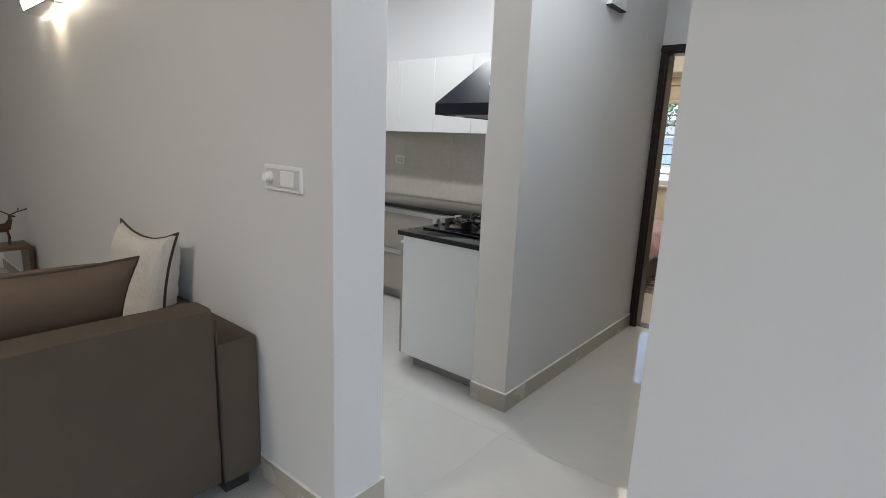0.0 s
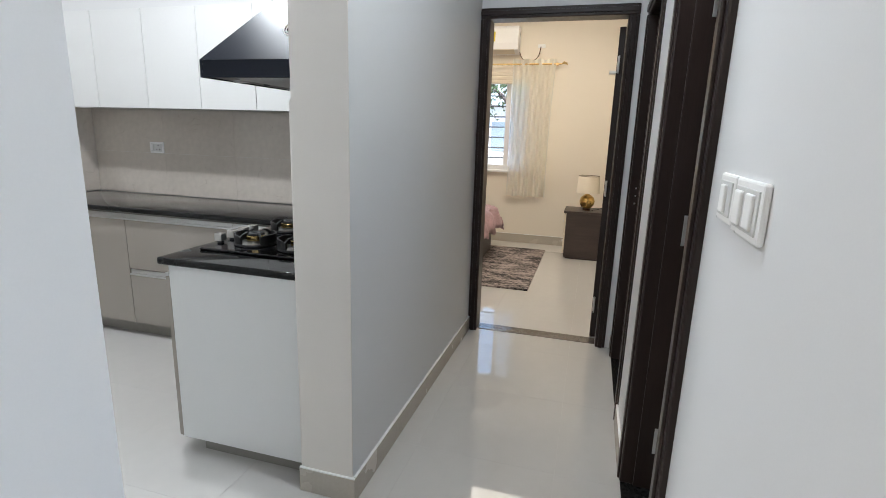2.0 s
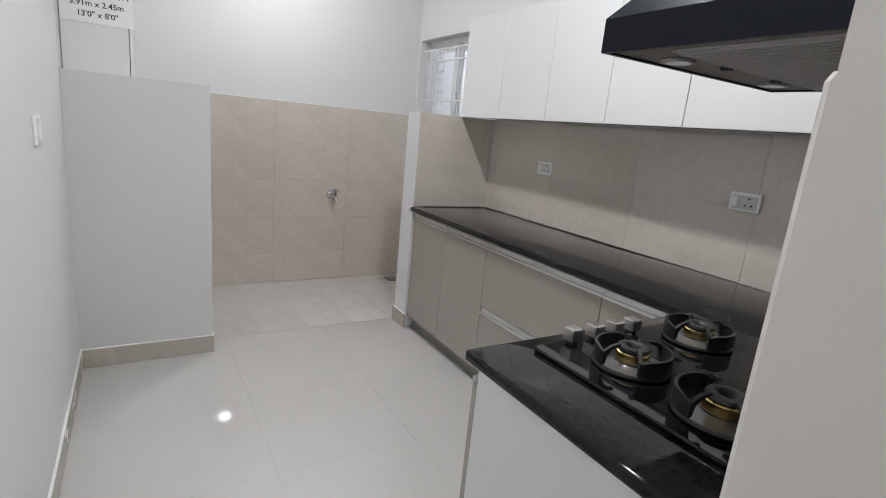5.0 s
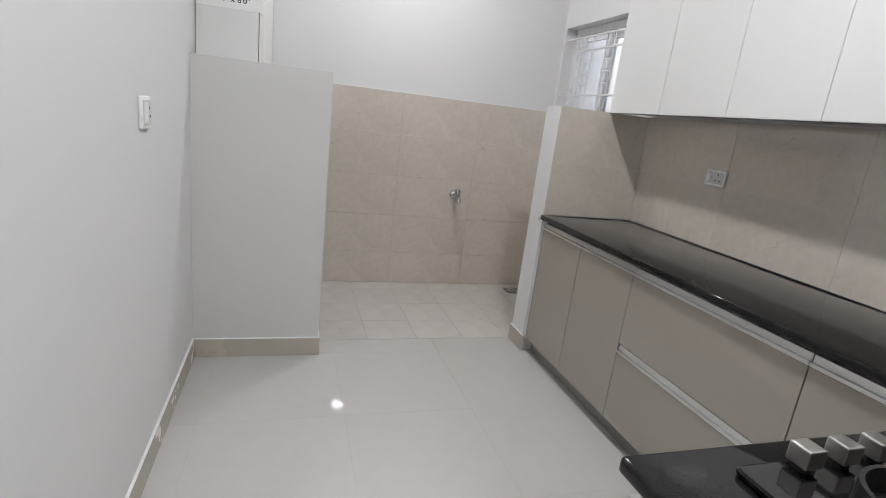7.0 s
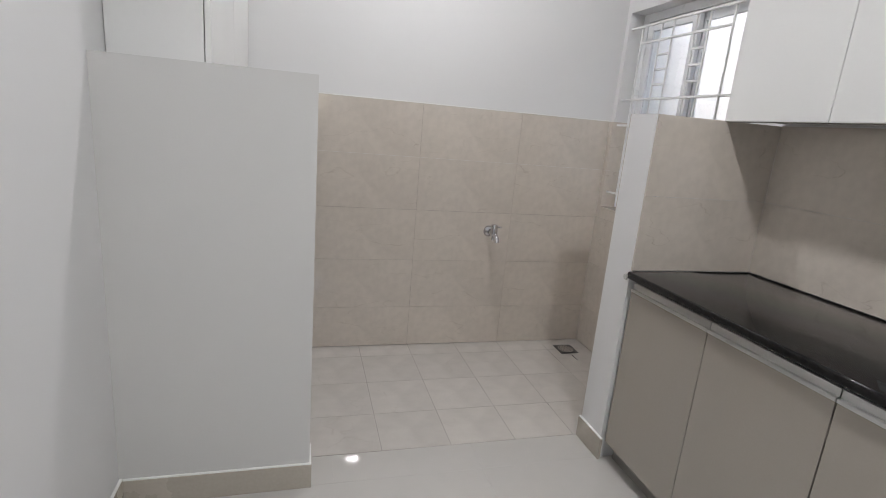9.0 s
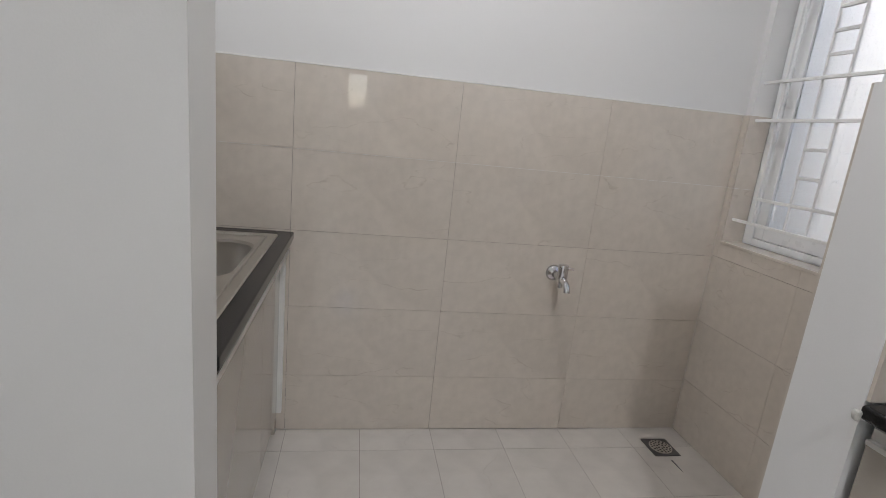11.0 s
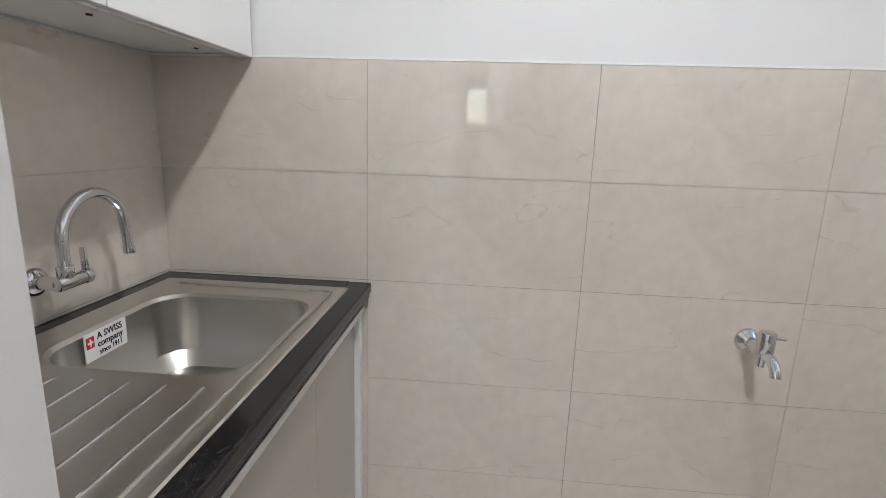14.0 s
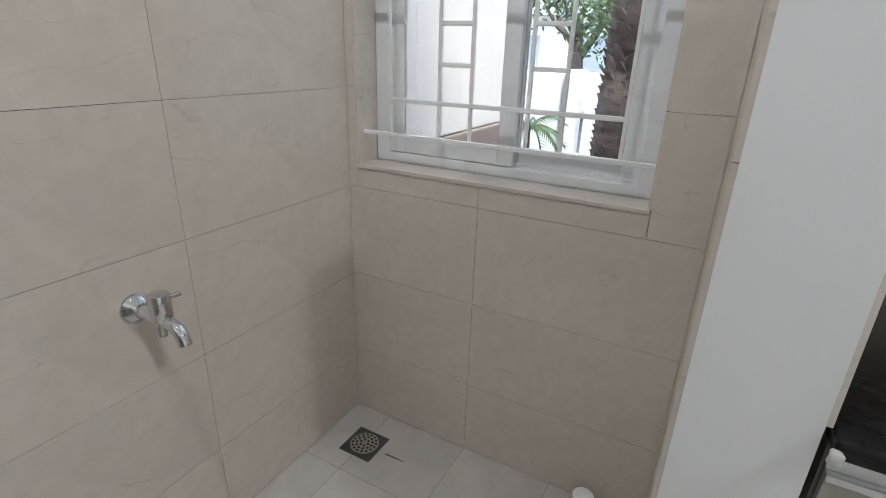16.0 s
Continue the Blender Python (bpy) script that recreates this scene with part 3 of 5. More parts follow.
def plate(name, label, axis, face, out, u, z, w, h, rockers, pins=False):
    """A wall plate with rocker keys or socket holes; u is the middle along the wall."""
    at = (face, u, z - h / 2) if axis == 'x' else (u, face, z - h / 2)
    th = thing(name, at, label, "switch" if not pins else "socket")

    def slab(u0, u1, z0, z1, d0, d1, bev):
        f0, f1 = face + out * d0, face + out * d1
        if axis == 'x':
            return box(min(f0, f1), max(f0, f1), u0, u1, z0, z1, bev)
        return box(u0, u1, min(f0, f1), max(f0, f1), z0, z1, bev)
    part("cover_plate", slab(u - w / 2, u + w / 2, z - h / 2, z + h / 2, 0, 0.011, 0.004), PLAST, th)
    # Greyed insert: the shading round the keys is put into its colour.
    part("insert", slab(u - w / 2 + 0.012, u + w / 2 - 0.012, z - h / 2 + 0.012, z + h / 2 - 0.012, 0.010, 0.0135, 0.0015), PLASTG, th)
    for du, kw in rockers:
        part("rocker", slab(u + du - kw / 2, u + du + kw / 2, z - h / 2 + 0.018, z + h / 2 - 0.018, 0.012, 0.019, 0.003), PLAST, th)
    if pins:
        for du, dz in pins:
            b = bmesh.new()
            p = (face + out * 0.0125, u + du, z + dz) if axis == 'x' else (u + du, face + out * 0.0125, z + dz)
            q = (face + out * 0.0142, u + du, z + dz) if axis == 'x' else (u + du, face + out * 0.0142, z + dz)
            cyl(p, q, 0.0042, seg=10, bm=b)
            part("pin_hole", b, DARK, th)
    return th


PINS = ((0, 0.016), (-0.013, -0.012), (0.013, -0.012))
fan = plate("switch_plate", "white plastic switch plate with a dimmer on the hall wall", 'y', HW, -1, -0.898, 1.257, 0.22, 0.088, ((0.035, 0.075),))
part("dimmer_knob", lathe([(0.022, 0), (0.022, -0.008), (0.015, -0.012), (0.014, -0.024), (0.010, -0.026)], (-0.968, HW - 0.012, 1.257), 24, axis='Y'), PLAST, fan, "round white dimmer knob", True)
plate("switch_plate", "white plastic switch plate on the corridor wall", 'x', CR + 0.012, -1, 1.815, 1.272, 0.145, 0.09, ((-0.03, 0.035), (0.03, 0.035)))
plate("switch_plate", "small white plastic switch plate beside the dark door", 'x', CR + 0.012, -1, 1.945, 1.275, 0.105, 0.085, ((0, 0.03),))
plate("switch_socket", "white plastic socket with a switch on the kitchen wall", 'y', WT, 1, -2.78, 1.243, 0.105, 0.10, ((0.022, 0.026),), ((-0.022, 0.014), (-0.012, -0.012), (-0.032, -0.012)))
plate("wall_socket", "white plastic power socket on beige tiles", 'y', KB, -1, -2.965, 1.205, 0.122, 0.08, ((-0.034, 0.024),), tuple((a + 0.018, c) for a, c in PINS))
plate("wall_socket", "white plastic double power socket on beige tiles", 'y', KB, -1, -1.735, 1.198, 0.128, 0.08, ((-0.038, 0.024),), tuple((a + 0.018, c) for a, c in PINS))
b = bmesh.new()
box(CL, CL + 0.035, 3.25, 3.47, 2.195, 2.33, 0.006, bm=b)
bx = thing("electric_box", (CL, 3.36, 2.195), "flat white electric box high on the corridor wall", "electric box")
part("housing", b, PLAST, bx)
part("lower_seam", box(CL + 0.001, CL + 0.036, 3.252, 3.468, 2.190, 2.196, 0.001), DARK, bx)

# ---- kitchen: cabinets ----


def profile_x(x0, x1, y, z, bm=None):
    """A bright gola handle rail along x: a lip and a shadow groove."""
    bm = bmesh.new() if bm is None else bm
    box(x0, x1, y, y + 0.016, z, z + 0.012, 0.002, bm=bm)
    box(x0, x1, y + 0.012, y + 0.018, z + 0.012, z + 0.036, 0.001, bm=bm)
    return bm


FY = 3.405


def base_unit(x0, x1, fronts, label):
    th = thing("base_cabinet", ((x0 + x1) / 2, FY + 0.3, 0), label, "cabinet", "kitchen base cabinets")
    part("carcass", box(x0 + 0.001, x1 - 0.001, FY + 0.021, KB - 0.012, 0.09, 0.831), KICK, th)
    part("plinth", box(x0 + 0.001, x1 - 0.001, FY + 0.055, FY + 0.07, 0.0, 0.09), KICK, th)
    for nm, a0, a1, z0, z1 in fronts:
        fr = part(nm, box(a0 + 0.002, a1 - 0.002, FY, FY + 0.018, z0, z1, 0.0015), CABG, th)
        part("handle_rail", profile_x(a0 + 0.0015, a1 - 0.0015, FY - 0.004, z1 + 0.001), ALU, fr, "bright aluminium handle rail")
    return th


base_unit(-3.548, -2.70, (("door", -3.545, -3.13, 0.092, 0.778), ("door", -3.13, -2.70, 0.092, 0.778)), "glossy greige two-door base cabinet under black granite")
base_unit(-2.70, -1.90, (("drawer", -2.70, -1.90, 0.462, 0.778), ("drawer", -2.70, -1.90, 0.092, 0.418)), "glossy greige drawer cabinet with two deep drawers")
base_unit(-1.90, -1.525, (("door", -1.90, -1.525, 0.092, 0.778),), "glossy greige corner base cabinet under black granite")


def hob_unit():
    th = thing("base_cabinet", (-1.2, 3.0, 0), "glossy base cabinet with a white end panel under the hob", "cabinet", "kitchen base cabinets")
    part("carcass", box(-1.478, -0.86, 2.53, 3.40, 0.09, 0.831), KICK, th)
    part("end_panel", box(-1.484, -0.868, 2.511, 2.529, 0.064, 0.831, 0.0015), CABW, th, "glossy white end panel")
    part("plinth", box(-1.405, -0.86, 2.545, 3.40, 0, 0.089), KICK, th)
    for y0, y1 in ((2.513, 2.95), (2.953, 3.38)):
        dr = part("door", box(-1.505, -1.487, y0, y1, 0.066, 0.778, 0.0015), CABG, th)
        part("handle_rail", box(-1.509, -1.49, y0, y1, 0.779, 0.792, 0.002), ALU, dr, "bright aluminium handle rail")
    return th


hob_unit()

# worktop: two slabs with a rounded nose, butted in the corner
wk = thing("worktop", (-2.2, 3.5, 0.832), "polished black granite kitchen worktop with rounded nose", "worktop")
part("slab", box(-3.553, -0.855, 3.376, 3.998, 0.832, 0.862, 0.008, seg=3), GRAN, wk, "", True)
part("slab", box(-1.517, -0.855, 2.487, 3.384, 0.832, 0.8618, 0.008, seg=3), GRAN, wk, "", True)

CY = 3.705
for x0, x1 in ((-3.562, -3.145), (-3.145, -2.728), (-2.728, -2.312), (-2.312, -1.905), (-1.905, -1.16)):
    th = thing("wall_cabinet", ((x0 + x1) / 2, 3.97, 1.478), "glossy white handleless wall cabinet over beige tiles", "cabinet", "kitchen wall cabinets")
    part("carcass", box(x0 + 0.001, x1 - 0.001, CY + 0.021, KB - 0.003, 1.484, 2.085, 0.001), CABW, th)
    part("door", box(x0 + 0.0018, x1 - 0.0018, CY, CY + 0.018, 1.472, 2.082, 0.0018), CABW, th)
    part("grip_rail", box(x0 + 0.001, x1 - 0.001, CY + 0.019, CY + 0.03, 1.470, 1.483, 0.001), KICK, th, "dark recessed grip rail")

# ---- kitchen: hood and hob ----
hood = thing("cooker_hood", (-0.85, 2.98, 1.553), "black pyramid cooker hood on the pier wall", "cooker hood")
HX0, HX1, HY0, HY1 = -1.385, -0.864, 2.65, 3.315
b = bmesh.new()
box(HX0, HX0 + 0.012, HY0, HY1, 1.553, 1.618, 0.001, bm=b, seg=1)
box(HX0 + 0.012, HX1, HY0, HY0 + 0.012, 1.553, 1.618, 0.001, bm=b, seg=1)
box(HX0 + 0.012, HX1, HY1 - 0.012, HY1, 1.553, 1.618, 0.001, bm=b, seg=1)
part("rim_band", b, HOODM, hood)
lo = [Vector(p) for p in ((HX0, HY0, 1.618), (HX1, HY0, 1.618), (HX1, HY1, 1.618), (HX0, HY1, 1.618))]
hi = [Vector(p) for p in ((-1.13, 2.86, 1.90), (HX1, 2.86, 1.90), (HX1, 3.105, 1.90), (-1.13, 3.105, 1.90))]
part("canopy", loft([lo, hi], True, True), HOODM, hood)
part("chimney_duct", box(-1.128, HX1, 2.862, 3.103, 1.90, 2.62, 0.003), HOODM, hood)
part("underside", box(HX0 + 0.012, HX1, HY0 + 0.012, HY1 - 0.012, 1.557, 1.574), UNDER, hood)
b = bmesh.new()
box(-1.255, -0.93, 2.70, 3.27, 1.553, 1.557, 0.001, bm=b)
slat_at = []
for i in range(36):
    y = 2.71 + i * 0.0155
    slat_at.append(y)
gf = part("grease_filter", b, FILTER, hood, "ribbed metal grease filter")
for y in slat_at:
    part("slat", box(-1.25, -0.935, y, y + 0.006, 1.549, 1.5528), FILTER, gf)
for y in (2.80, 3.18):
    ring = part("spotlight", lathe([(0.034, 0), (0.034, 0.005), (0.026, 0.007), (0.026, 0.004)], (-1.31, y, 1.550), 24), FILTER, hood, "round unlit spotlight")
    part("lens", lathe([(0.025, 0), (0.025, 0.002)], (-1.31, y, 1.5495), 24), PLAST, ring, "pale lens")
for y in (2.89, 3.09):
    part("filter_latch", box(-1.268, -1.248, y - 0.008, y + 0.008, 1.5455, 1.5525, 0.002), DARK, hood)
# round emblem on the sloping side
nrm = Vector((0, -0.80, 0.60))
c0 = Vector((-1.03, 2.65 + 0.21 * 0.42, 1.618 + 0.282 * 0.42))
b = bmesh.new()
for r in (0.033, 0.022, 0.011):
    tube([c0 + nrm * 0.003 + r * (math.cos(k * math.pi / 12) * Vector((1, 0, 0)) + math.sin(k * math.pi / 12) * Vector((0, 0.60, 0.80))) for k in range(25)], 0.002, 6, b)
part("emblem", b, PLAST, hood, "pale round ring emblem")

hob = thing("gas_hob", (-1.2, 3.0, 0.862), "black glass gas hob with brass burners and cast pan supports", "gas hob")
part("glass_top", loft([rounded(-1.452, -0.945, 2.645, 3.33, 0.015, 0.863), rounded(-1.455, -0.942, 2.642, 3.333, 0.016, 0.867), rounded(-1.455, -0.942, 2.642, 3.333, 0.016, 0.872), rounded(-1.450, -0.947, 2.647, 3.328, 0.014, 0.875)], True, True), BLACKG, hob)


def burner(cx, cy, r):
    ba = part("burner", lathe([(r * 1.06, 0), (r * 1.10, 0.005), (r * 1.07, 0.010), (r * 1.0, 0.010), (r * 0.97, 0.006)], (cx, cy, 0.8752), 36), BLACKM, hob, "black enamelled burner rim", True)
    part("drip_bowl", lathe([(r * 0.98, 0.0), (r * 0.97, 0.006), (r * 0.60, 0.009), (r * 0.50, 0.013), (r * 0.5, 0.017)], (cx, cy, 0.8755), 32), DRIP, ba, "satin steel drip bowl", True)
    part("brass_ring", lathe([(r * 0.46, 0), (r * 0.47, 0.003), (r * 0.47, 0.019), (r * 0.43, 0.022), (r * 0.24, 0.022), (r * 0.24, 0.002)], (cx, cy, 0.892), 32), BRASS, ba, "polished brass burner ring", True)
    part("burner_cap", lathe([(r * 0.44, 0), (r * 0.46, 0.004), (r * 0.43, 0.010), (r * 0.30, 0.013), (r * 0.22, 0.011), (r * 0.14, 0.004), (r * 0.13, 0.0)], (cx, cy, 0.9145), 32), BLACKM, ba, "matt black burner cap", True)
    sp = bmesh.new()
    for mid in (20, 200):
        ang = [mid - 62 + 124 * j / 14 for j in range(15)]
        own = bmesh.new()
        rows = []
        for j, deg in enumerate(ang):
            c, q = math.cos(radians(deg)), math.sin(radians(deg))
            h = 0.887 + 0.036 * min(1.0, 0.80 + 0.5 * math.sin(math.pi * j / 14))
            rows.append([own.verts.new((cx + (r * 1.03 + e) * c, cy + (r * 1.03 + e) * q, z)) for e, z in ((0.0035, 0.8855), (0.0035, h), (-0.0035, h), (-0.0035, 0.8855))])
        for j in range(14):
            for k in range(4):
                own.faces.new((rows[j][k], rows[j][(k + 1) % 4], rows[j + 1][(k + 1) % 4], rows[j + 1][k]))
        own.faces.new(rows[0])
        own.faces.new(rows[-1][::-1])
        join(sp, own)
        for deg in (mid - 60, mid + 60):
            c, q = math.cos(radians(deg)), math.sin(radians(deg))
            own = bmesh.new()
            side = Vector((-q, c, 0)) * 0.004
            prof = [(1.03, 0.888), (1.03, 0.919), (0.80, 0.930), (0.52, 0.9335), (0.50, 0.928), (0.78, 0.921), (0.93, 0.908), (0.97, 0.888)]
            loft([[Vector((cx + r * f * c, cy + r * f * q, z)) + side * sg for f, z in prof] for sg in (-1, 1)], True, True, own)
            join(sp, own)
    part("pan_support", sp, BLACKM, ba, "cast iron pan support")


burner(-1.285, 2.80, 0.082)
burner(-1.055, 2.79, 0.09)
burner(-1.325, 3.12, 0.082)
burner(-1.07, 3.14, 0.09)
for y in (2.755, 2.835, 2.91, 2.98):
    kb = part("knob", box(-1.450, -1.414, y - 0.018, y + 0.018, 0.884, 0.917, 0.003), STEEL, hob, "square brushed steel knob")
    part("knob_stem", cyl((-1.432, y, 0.875), (-1.432, y, 0.889), 0.014, seg=16), DARK, kb)

# ---- utility: sink, tap, drain ----
sw = thing("sink_worktop", (-4.2, 1.8, 0.832), "black granite worktop round the steel sink", "worktop")
part("front_slab", box(-4.777, -3.697, 2.098, 2.165, 0.832, 0.862, 0.005, seg=3, bm=box(-4.777, -3.697, 2.1, 2.158, 0.815, 0.834, 0.003)), GRAN, sw)
part("back_slab", box(-4.777, -3.697, 1.545, 1.61, 0.834, 0.862), GRAN, sw)
part("end_slab", box(-4.777, -4.67, 1.61, 2.099, 0.834, 0.8618), GRAN, sw)
part("end_slab", box(-3.76, -3.697, 1.61, 2.099, 0.834, 0.8618), GRAN, sw)

sink = thing("sink", (-4.2, 1.85, 0.862), "brushed steel sink with a ribbed draining board", "sink")
Z = 0.866
loops = [rounded(-4.70, -3.73, 1.595, 2.118, 0.006, Z - 0.003), rounded(-4.697, -3.733, 1.598, 2.115, 0.006, Z + 0.001),
         rounded(-4.675, -3.755, 1.62, 2.095, 0.012, Z + 0.001), rounded(-4.668, -3.762, 1.628, 2.088, 0.014, Z - 0.002),
         rounded(-4.585, -4.145, 1.665, 2.072, 0.09, Z - 0.002), rounded(-4.577, -4.153, 1.673, 2.064, 0.085, Z - 0.010),
         rounded(-4.570, -4.16, 1.680, 2.057, 0.078, Z - 0.15), rounded(-4.54, -4.19, 1.71, 2.027, 0.06, Z - 0.185), rounded(-4.42, -4.31, 1.84, 1.92, 0.03, Z - 0.192)]
part("basin", loft(loops, False, True), STEEL, sink, "", True)
part("waste", lathe([(0.045, 0), (0.045, 0.003), (0.03, 0.004), (0.03, 0.001)], (-4.36, 1.88, Z - 0.1915), 24), CHROME, sink, "round chrome waste")
rim = rounded(-4.66, -3.78, 1.637, 2.084, 0.02, Z + 0.0005)
part("rim_bead", tube(rim[6:15] + rim[15:22][:1], 0.0035, 8), STEEL, sink, "", True)
part("rim_bead", tube([(-4.652, 1.70, Z), (-4.652, 2.02, Z)], 0.0035, 8), STEEL, sink, "", True)
for y in (1.71, 1.775, 1.839, 1.904, 1.969, 2.034):
    b = tube([(-4.108, y, Z - 0.0045), (-4.095, y, Z - 0.0025), (-3.85, y, Z - 0.0025), (-3.835, y, Z - 0.0045)], 0.0032, 8)
    part("drain_rib", b, CHROME, sink)
st = part("sticker", box(-4.40, -4.278, 1.6800, 1.6815, Z - 0.066, Z - 0.004), PLAST, sink, "white printed sticker on the basin wall")
Rm = Matrix.Translation((-4.350, 1.682, Z - 0.018)) @ Euler((radians(90), 0, radians(180))).to_matrix().to_4x4()
writing("A SWISS", 0.0205, Rm, INK, st)
writing("company", 0.0205, Matrix.Translation((0, 0, -0.018)) @ Rm, INK, st)
writing("since 1911", 0.016, Matrix.Translation((0, 0, -0.036)) @ Rm, INK, st)
part("red_mark", box(-4.304, -4.283, 1.6815, 1.6825, Z - 0.037, Z - 0.013), RED, st)
part("white_cross", box(-4.301, -4.286, 1.6825, 1.683, Z - 0.027, Z - 0.023, bm=box(-4.2955, -4.2915, 1.6825, 1.6832, Z - 0.033, Z - 0.017)), PLAST, st)

su = thing("sink_cabinet", (-4.2, 1.85, 0), "glossy greige cabinet under the utility sink", "cabinet")
b = box(-4.745, -4.729, 1.545, 2.10, 0.09, 0.815)
box(-3.71, -3.697, 1.545, 2.10, 0.09, 0.815, bm=b)
box(-4.729, -3.71, 1.545, 2.10, 0.09, 0.106, bm=b)
box(-4.729, -3.71, 1.545, 1.553, 0.106, 0.815, bm=b)
part("carcass", b, KICK, su)
part("plinth", box(-4.745, -3.698, 2.04, 2.055, 0, 0.089), KICK, su)
part("side_strip", box(-4.777, -4.748, 2.08, 2.138, 0.1, 0.79, 0.002), CABW, su, "white edge strip")
part("side_plinth", box(-4.777, -4.748, 2.08, 2.115, 0.0, 0.099, 0.002), SKIRT, su)
for x0, x1 in ((-4.745, -4.401), (-4.400, -3.698)):
    fr = part("door", box(x0, x1, 2.104, 2.121, 0.092, 0.768, 0.0015), CABG, su)
    part("handle_rail", box(x0, x1, 2.110, 2.152, 0.784, 0.802, 0.002), ALU, fr, "bright aluminium handle rail")

fc = thing("sink_tap", (-4.31, 1.545, 0.955), "chrome wall-mounted swan-neck sink tap", "tap")
part("wall_flange", lathe([(0.032, 0), (0.032, 0.004), (0.026, 0.012), (0.016, 0.016)], (-4.325, 1.543, 0.955), 28, axis='Y'), CHROME, fc, "", True)
b = cyl((-4.325, 1.55, 0.955), (-4.325, 1.60, 0.955), 0.015, bm=None)
cyl((-4.312, 1.605, 0.955), (-4.384, 1.605, 0.955), 0.0155, bm=b, bevel=0.003)
part("valve_body", b, CHROME, fc, "", True)
b = cyl((-4.384, 1.605, 0.955), (-4.402, 1.605, 0.955), 0.0165, bevel=0.003)
box(-4.397, -4.389, 1.598, 1.612, 0.968, 1.02, 0.002, bm=b)
part("lever", b, CHROME, fc, "", True)
pts = [(-4.34, 1.605, 0.965)] + [(-4.34, 1.605, 1.0)] + [(-4.34 - (0.096 - 0.096 * math.cos(a)), 1.605, 1.04 + 0.096 * math.sin(a)) for a in [k * math.pi / 18 for k in range(19)]] + [(-4.537, 1.605, 0.988)]
sp_ = part("spout", tube(pts, 0.0122, 16), CHROME, fc, "", True)
part("spout_nut", cyl((-4.34, 1.605, 0.965), (-4.34, 1.605, 0.992), 0.0165, seg=20, bevel=0.003), CHROME, sp_, "", True)
part("aerator", cyl((-4.537, 1.605, 0.976), (-4.5365, 1.605, 0.994), 0.0138, seg=20, bevel=0.002), CHROME, sp_, "", True)

TY = 3.24
tp = thing("wall_tap", (UW, TY, 0.745), "chrome bib tap on the tiled utility wall", "tap")
part("wall_flange", lathe([(0.036, 0), (0.035, 0.004), (0.027, 0.014), (0.017, 0.022)], (UW, TY, 0.752), 28, axis='X'), CHROME, tp, "", True)
b = cyl((UW + 0.01, TY, 0.752), (UW + 0.10, TY, 0.752), 0.0155)
tube([(UW + 0.09, TY, 0.75), (UW + 0.125, TY, 0.748), (UW + 0.142, TY, 0.738), (UW + 0.152, TY, 0.724), (UW + 0.155, TY, 0.712)], 0.014, 14, b)
cyl((UW + 0.085, TY, 0.752), (UW + 0.082, TY, 0.712), 0.010, bm=b, seg=14)
part("body", b, CHROME, tp, "", True)
b = cyl((UW + 0.092, TY, 0.752), (UW + 0.092, TY, 0.812), 0.0215, bevel=0.003)
cyl((UW + 0.092, TY, 0.798), (UW + 0.098, TY + 0.043, 0.796), 0.0055, bm=b, seg=10)
part("lever_cap", b, CHROME, tp, "", True)

dr = thing("floor_drain", (-4.632, 3.81, 0.0), "square steel floor drain grating in the corner", "drain")
b = box(-4.695, -4.57, 3.748, 3.872, 0.0005, 0.004, 0.001)
part("frame", b, DSTEEL, dr)
b = lathe([(0.05, 0), (0.05, 0.002), (0.047, 0.003)], (-4.632, 3.81, 0.0042), 28)
gr = part("grating", b, STEEL, dr)
b = bmesh.new()
for r, n in ((0.014, 6), (0.028, 11), (0.041, 16)):
    for k in range(n):
        a = 2 * math.pi * k / n
        cyl((-4.632 + r * math.cos(a), 3.81 + r * math.sin(a), 0.0070), (-4.632 + r * math.cos(a), 3.81 + r * math.sin(a), 0.0078), 0.0045, seg=6, bm=b)
part("slots", b, DARK, gr)
b = cyl((-3.90, 3.90, 0), (-3.90, 3.90, 0.075), 0.028, seg=24, bevel=0.003)
pc = thing("pipe_stub", (-3.90, 3.90, 0), "short dark pipe with a white cap on the utility floor", "pipe")
part("pipe", b, DARK, pc, "", True)
part("cap", cyl((-3.90, 3.90, 0.075), (-3.90, 3.90, 0.088), 0.031, seg=24, bevel=0.003), PLAST, pc, "white plastic cap", True)

# utility wall cabinet and its sign
for x0, x1, first in ((-4.242, -3.702, True), (-4.782, -4.244, False)):
    th = thing("wall_cabinet", ((x0 + x1) / 2, 1.545, 1.49), "glossy white wall cabinet over the sink", "cabinet", "utility wall cabinets")
    part("carcass", box(x0, x1, 1.538, 1.812, 1.488, 2.30, 0.001), CABW, th)
    part("door", box(x0 + 0.001, x1 - 0.001, 1.815, 1.833, 1.478, 2.30, 0.0018), CABW, th)
    part("grip_rail", box(x0, x1, 1.80, 1.814, 1.474, 1.487, 0.001), ALU, th, "thin aluminium grip rail")
    for k in range(2):
        part("bottom_cap", cyl((x0 + 0.08 + 0.36 * k, 1.72, 1.485), (x0 + 0.08 + 0.36 * k, 1.72, 1.4885), 0.006, seg=10), DARK, th)
sg = thing("room_sign", (-3.70, 1.69, 1.71), "white printed card with the room name and size", "sign")
card = part("card", box(-3.7012, -3.6985, 1.540, 1.834, 1.71, 1.90), PLAST, sg)
Sm = Matrix.Translation((-3.698, 1.688, 0)) @ Euler((radians(90), 0, radians(90))).to_matrix().to_4x4()
writing("KITCHEN/UTILITY", 0.034, Matrix.Translation((0, 0, 1.845)) @ Sm, INK, card)
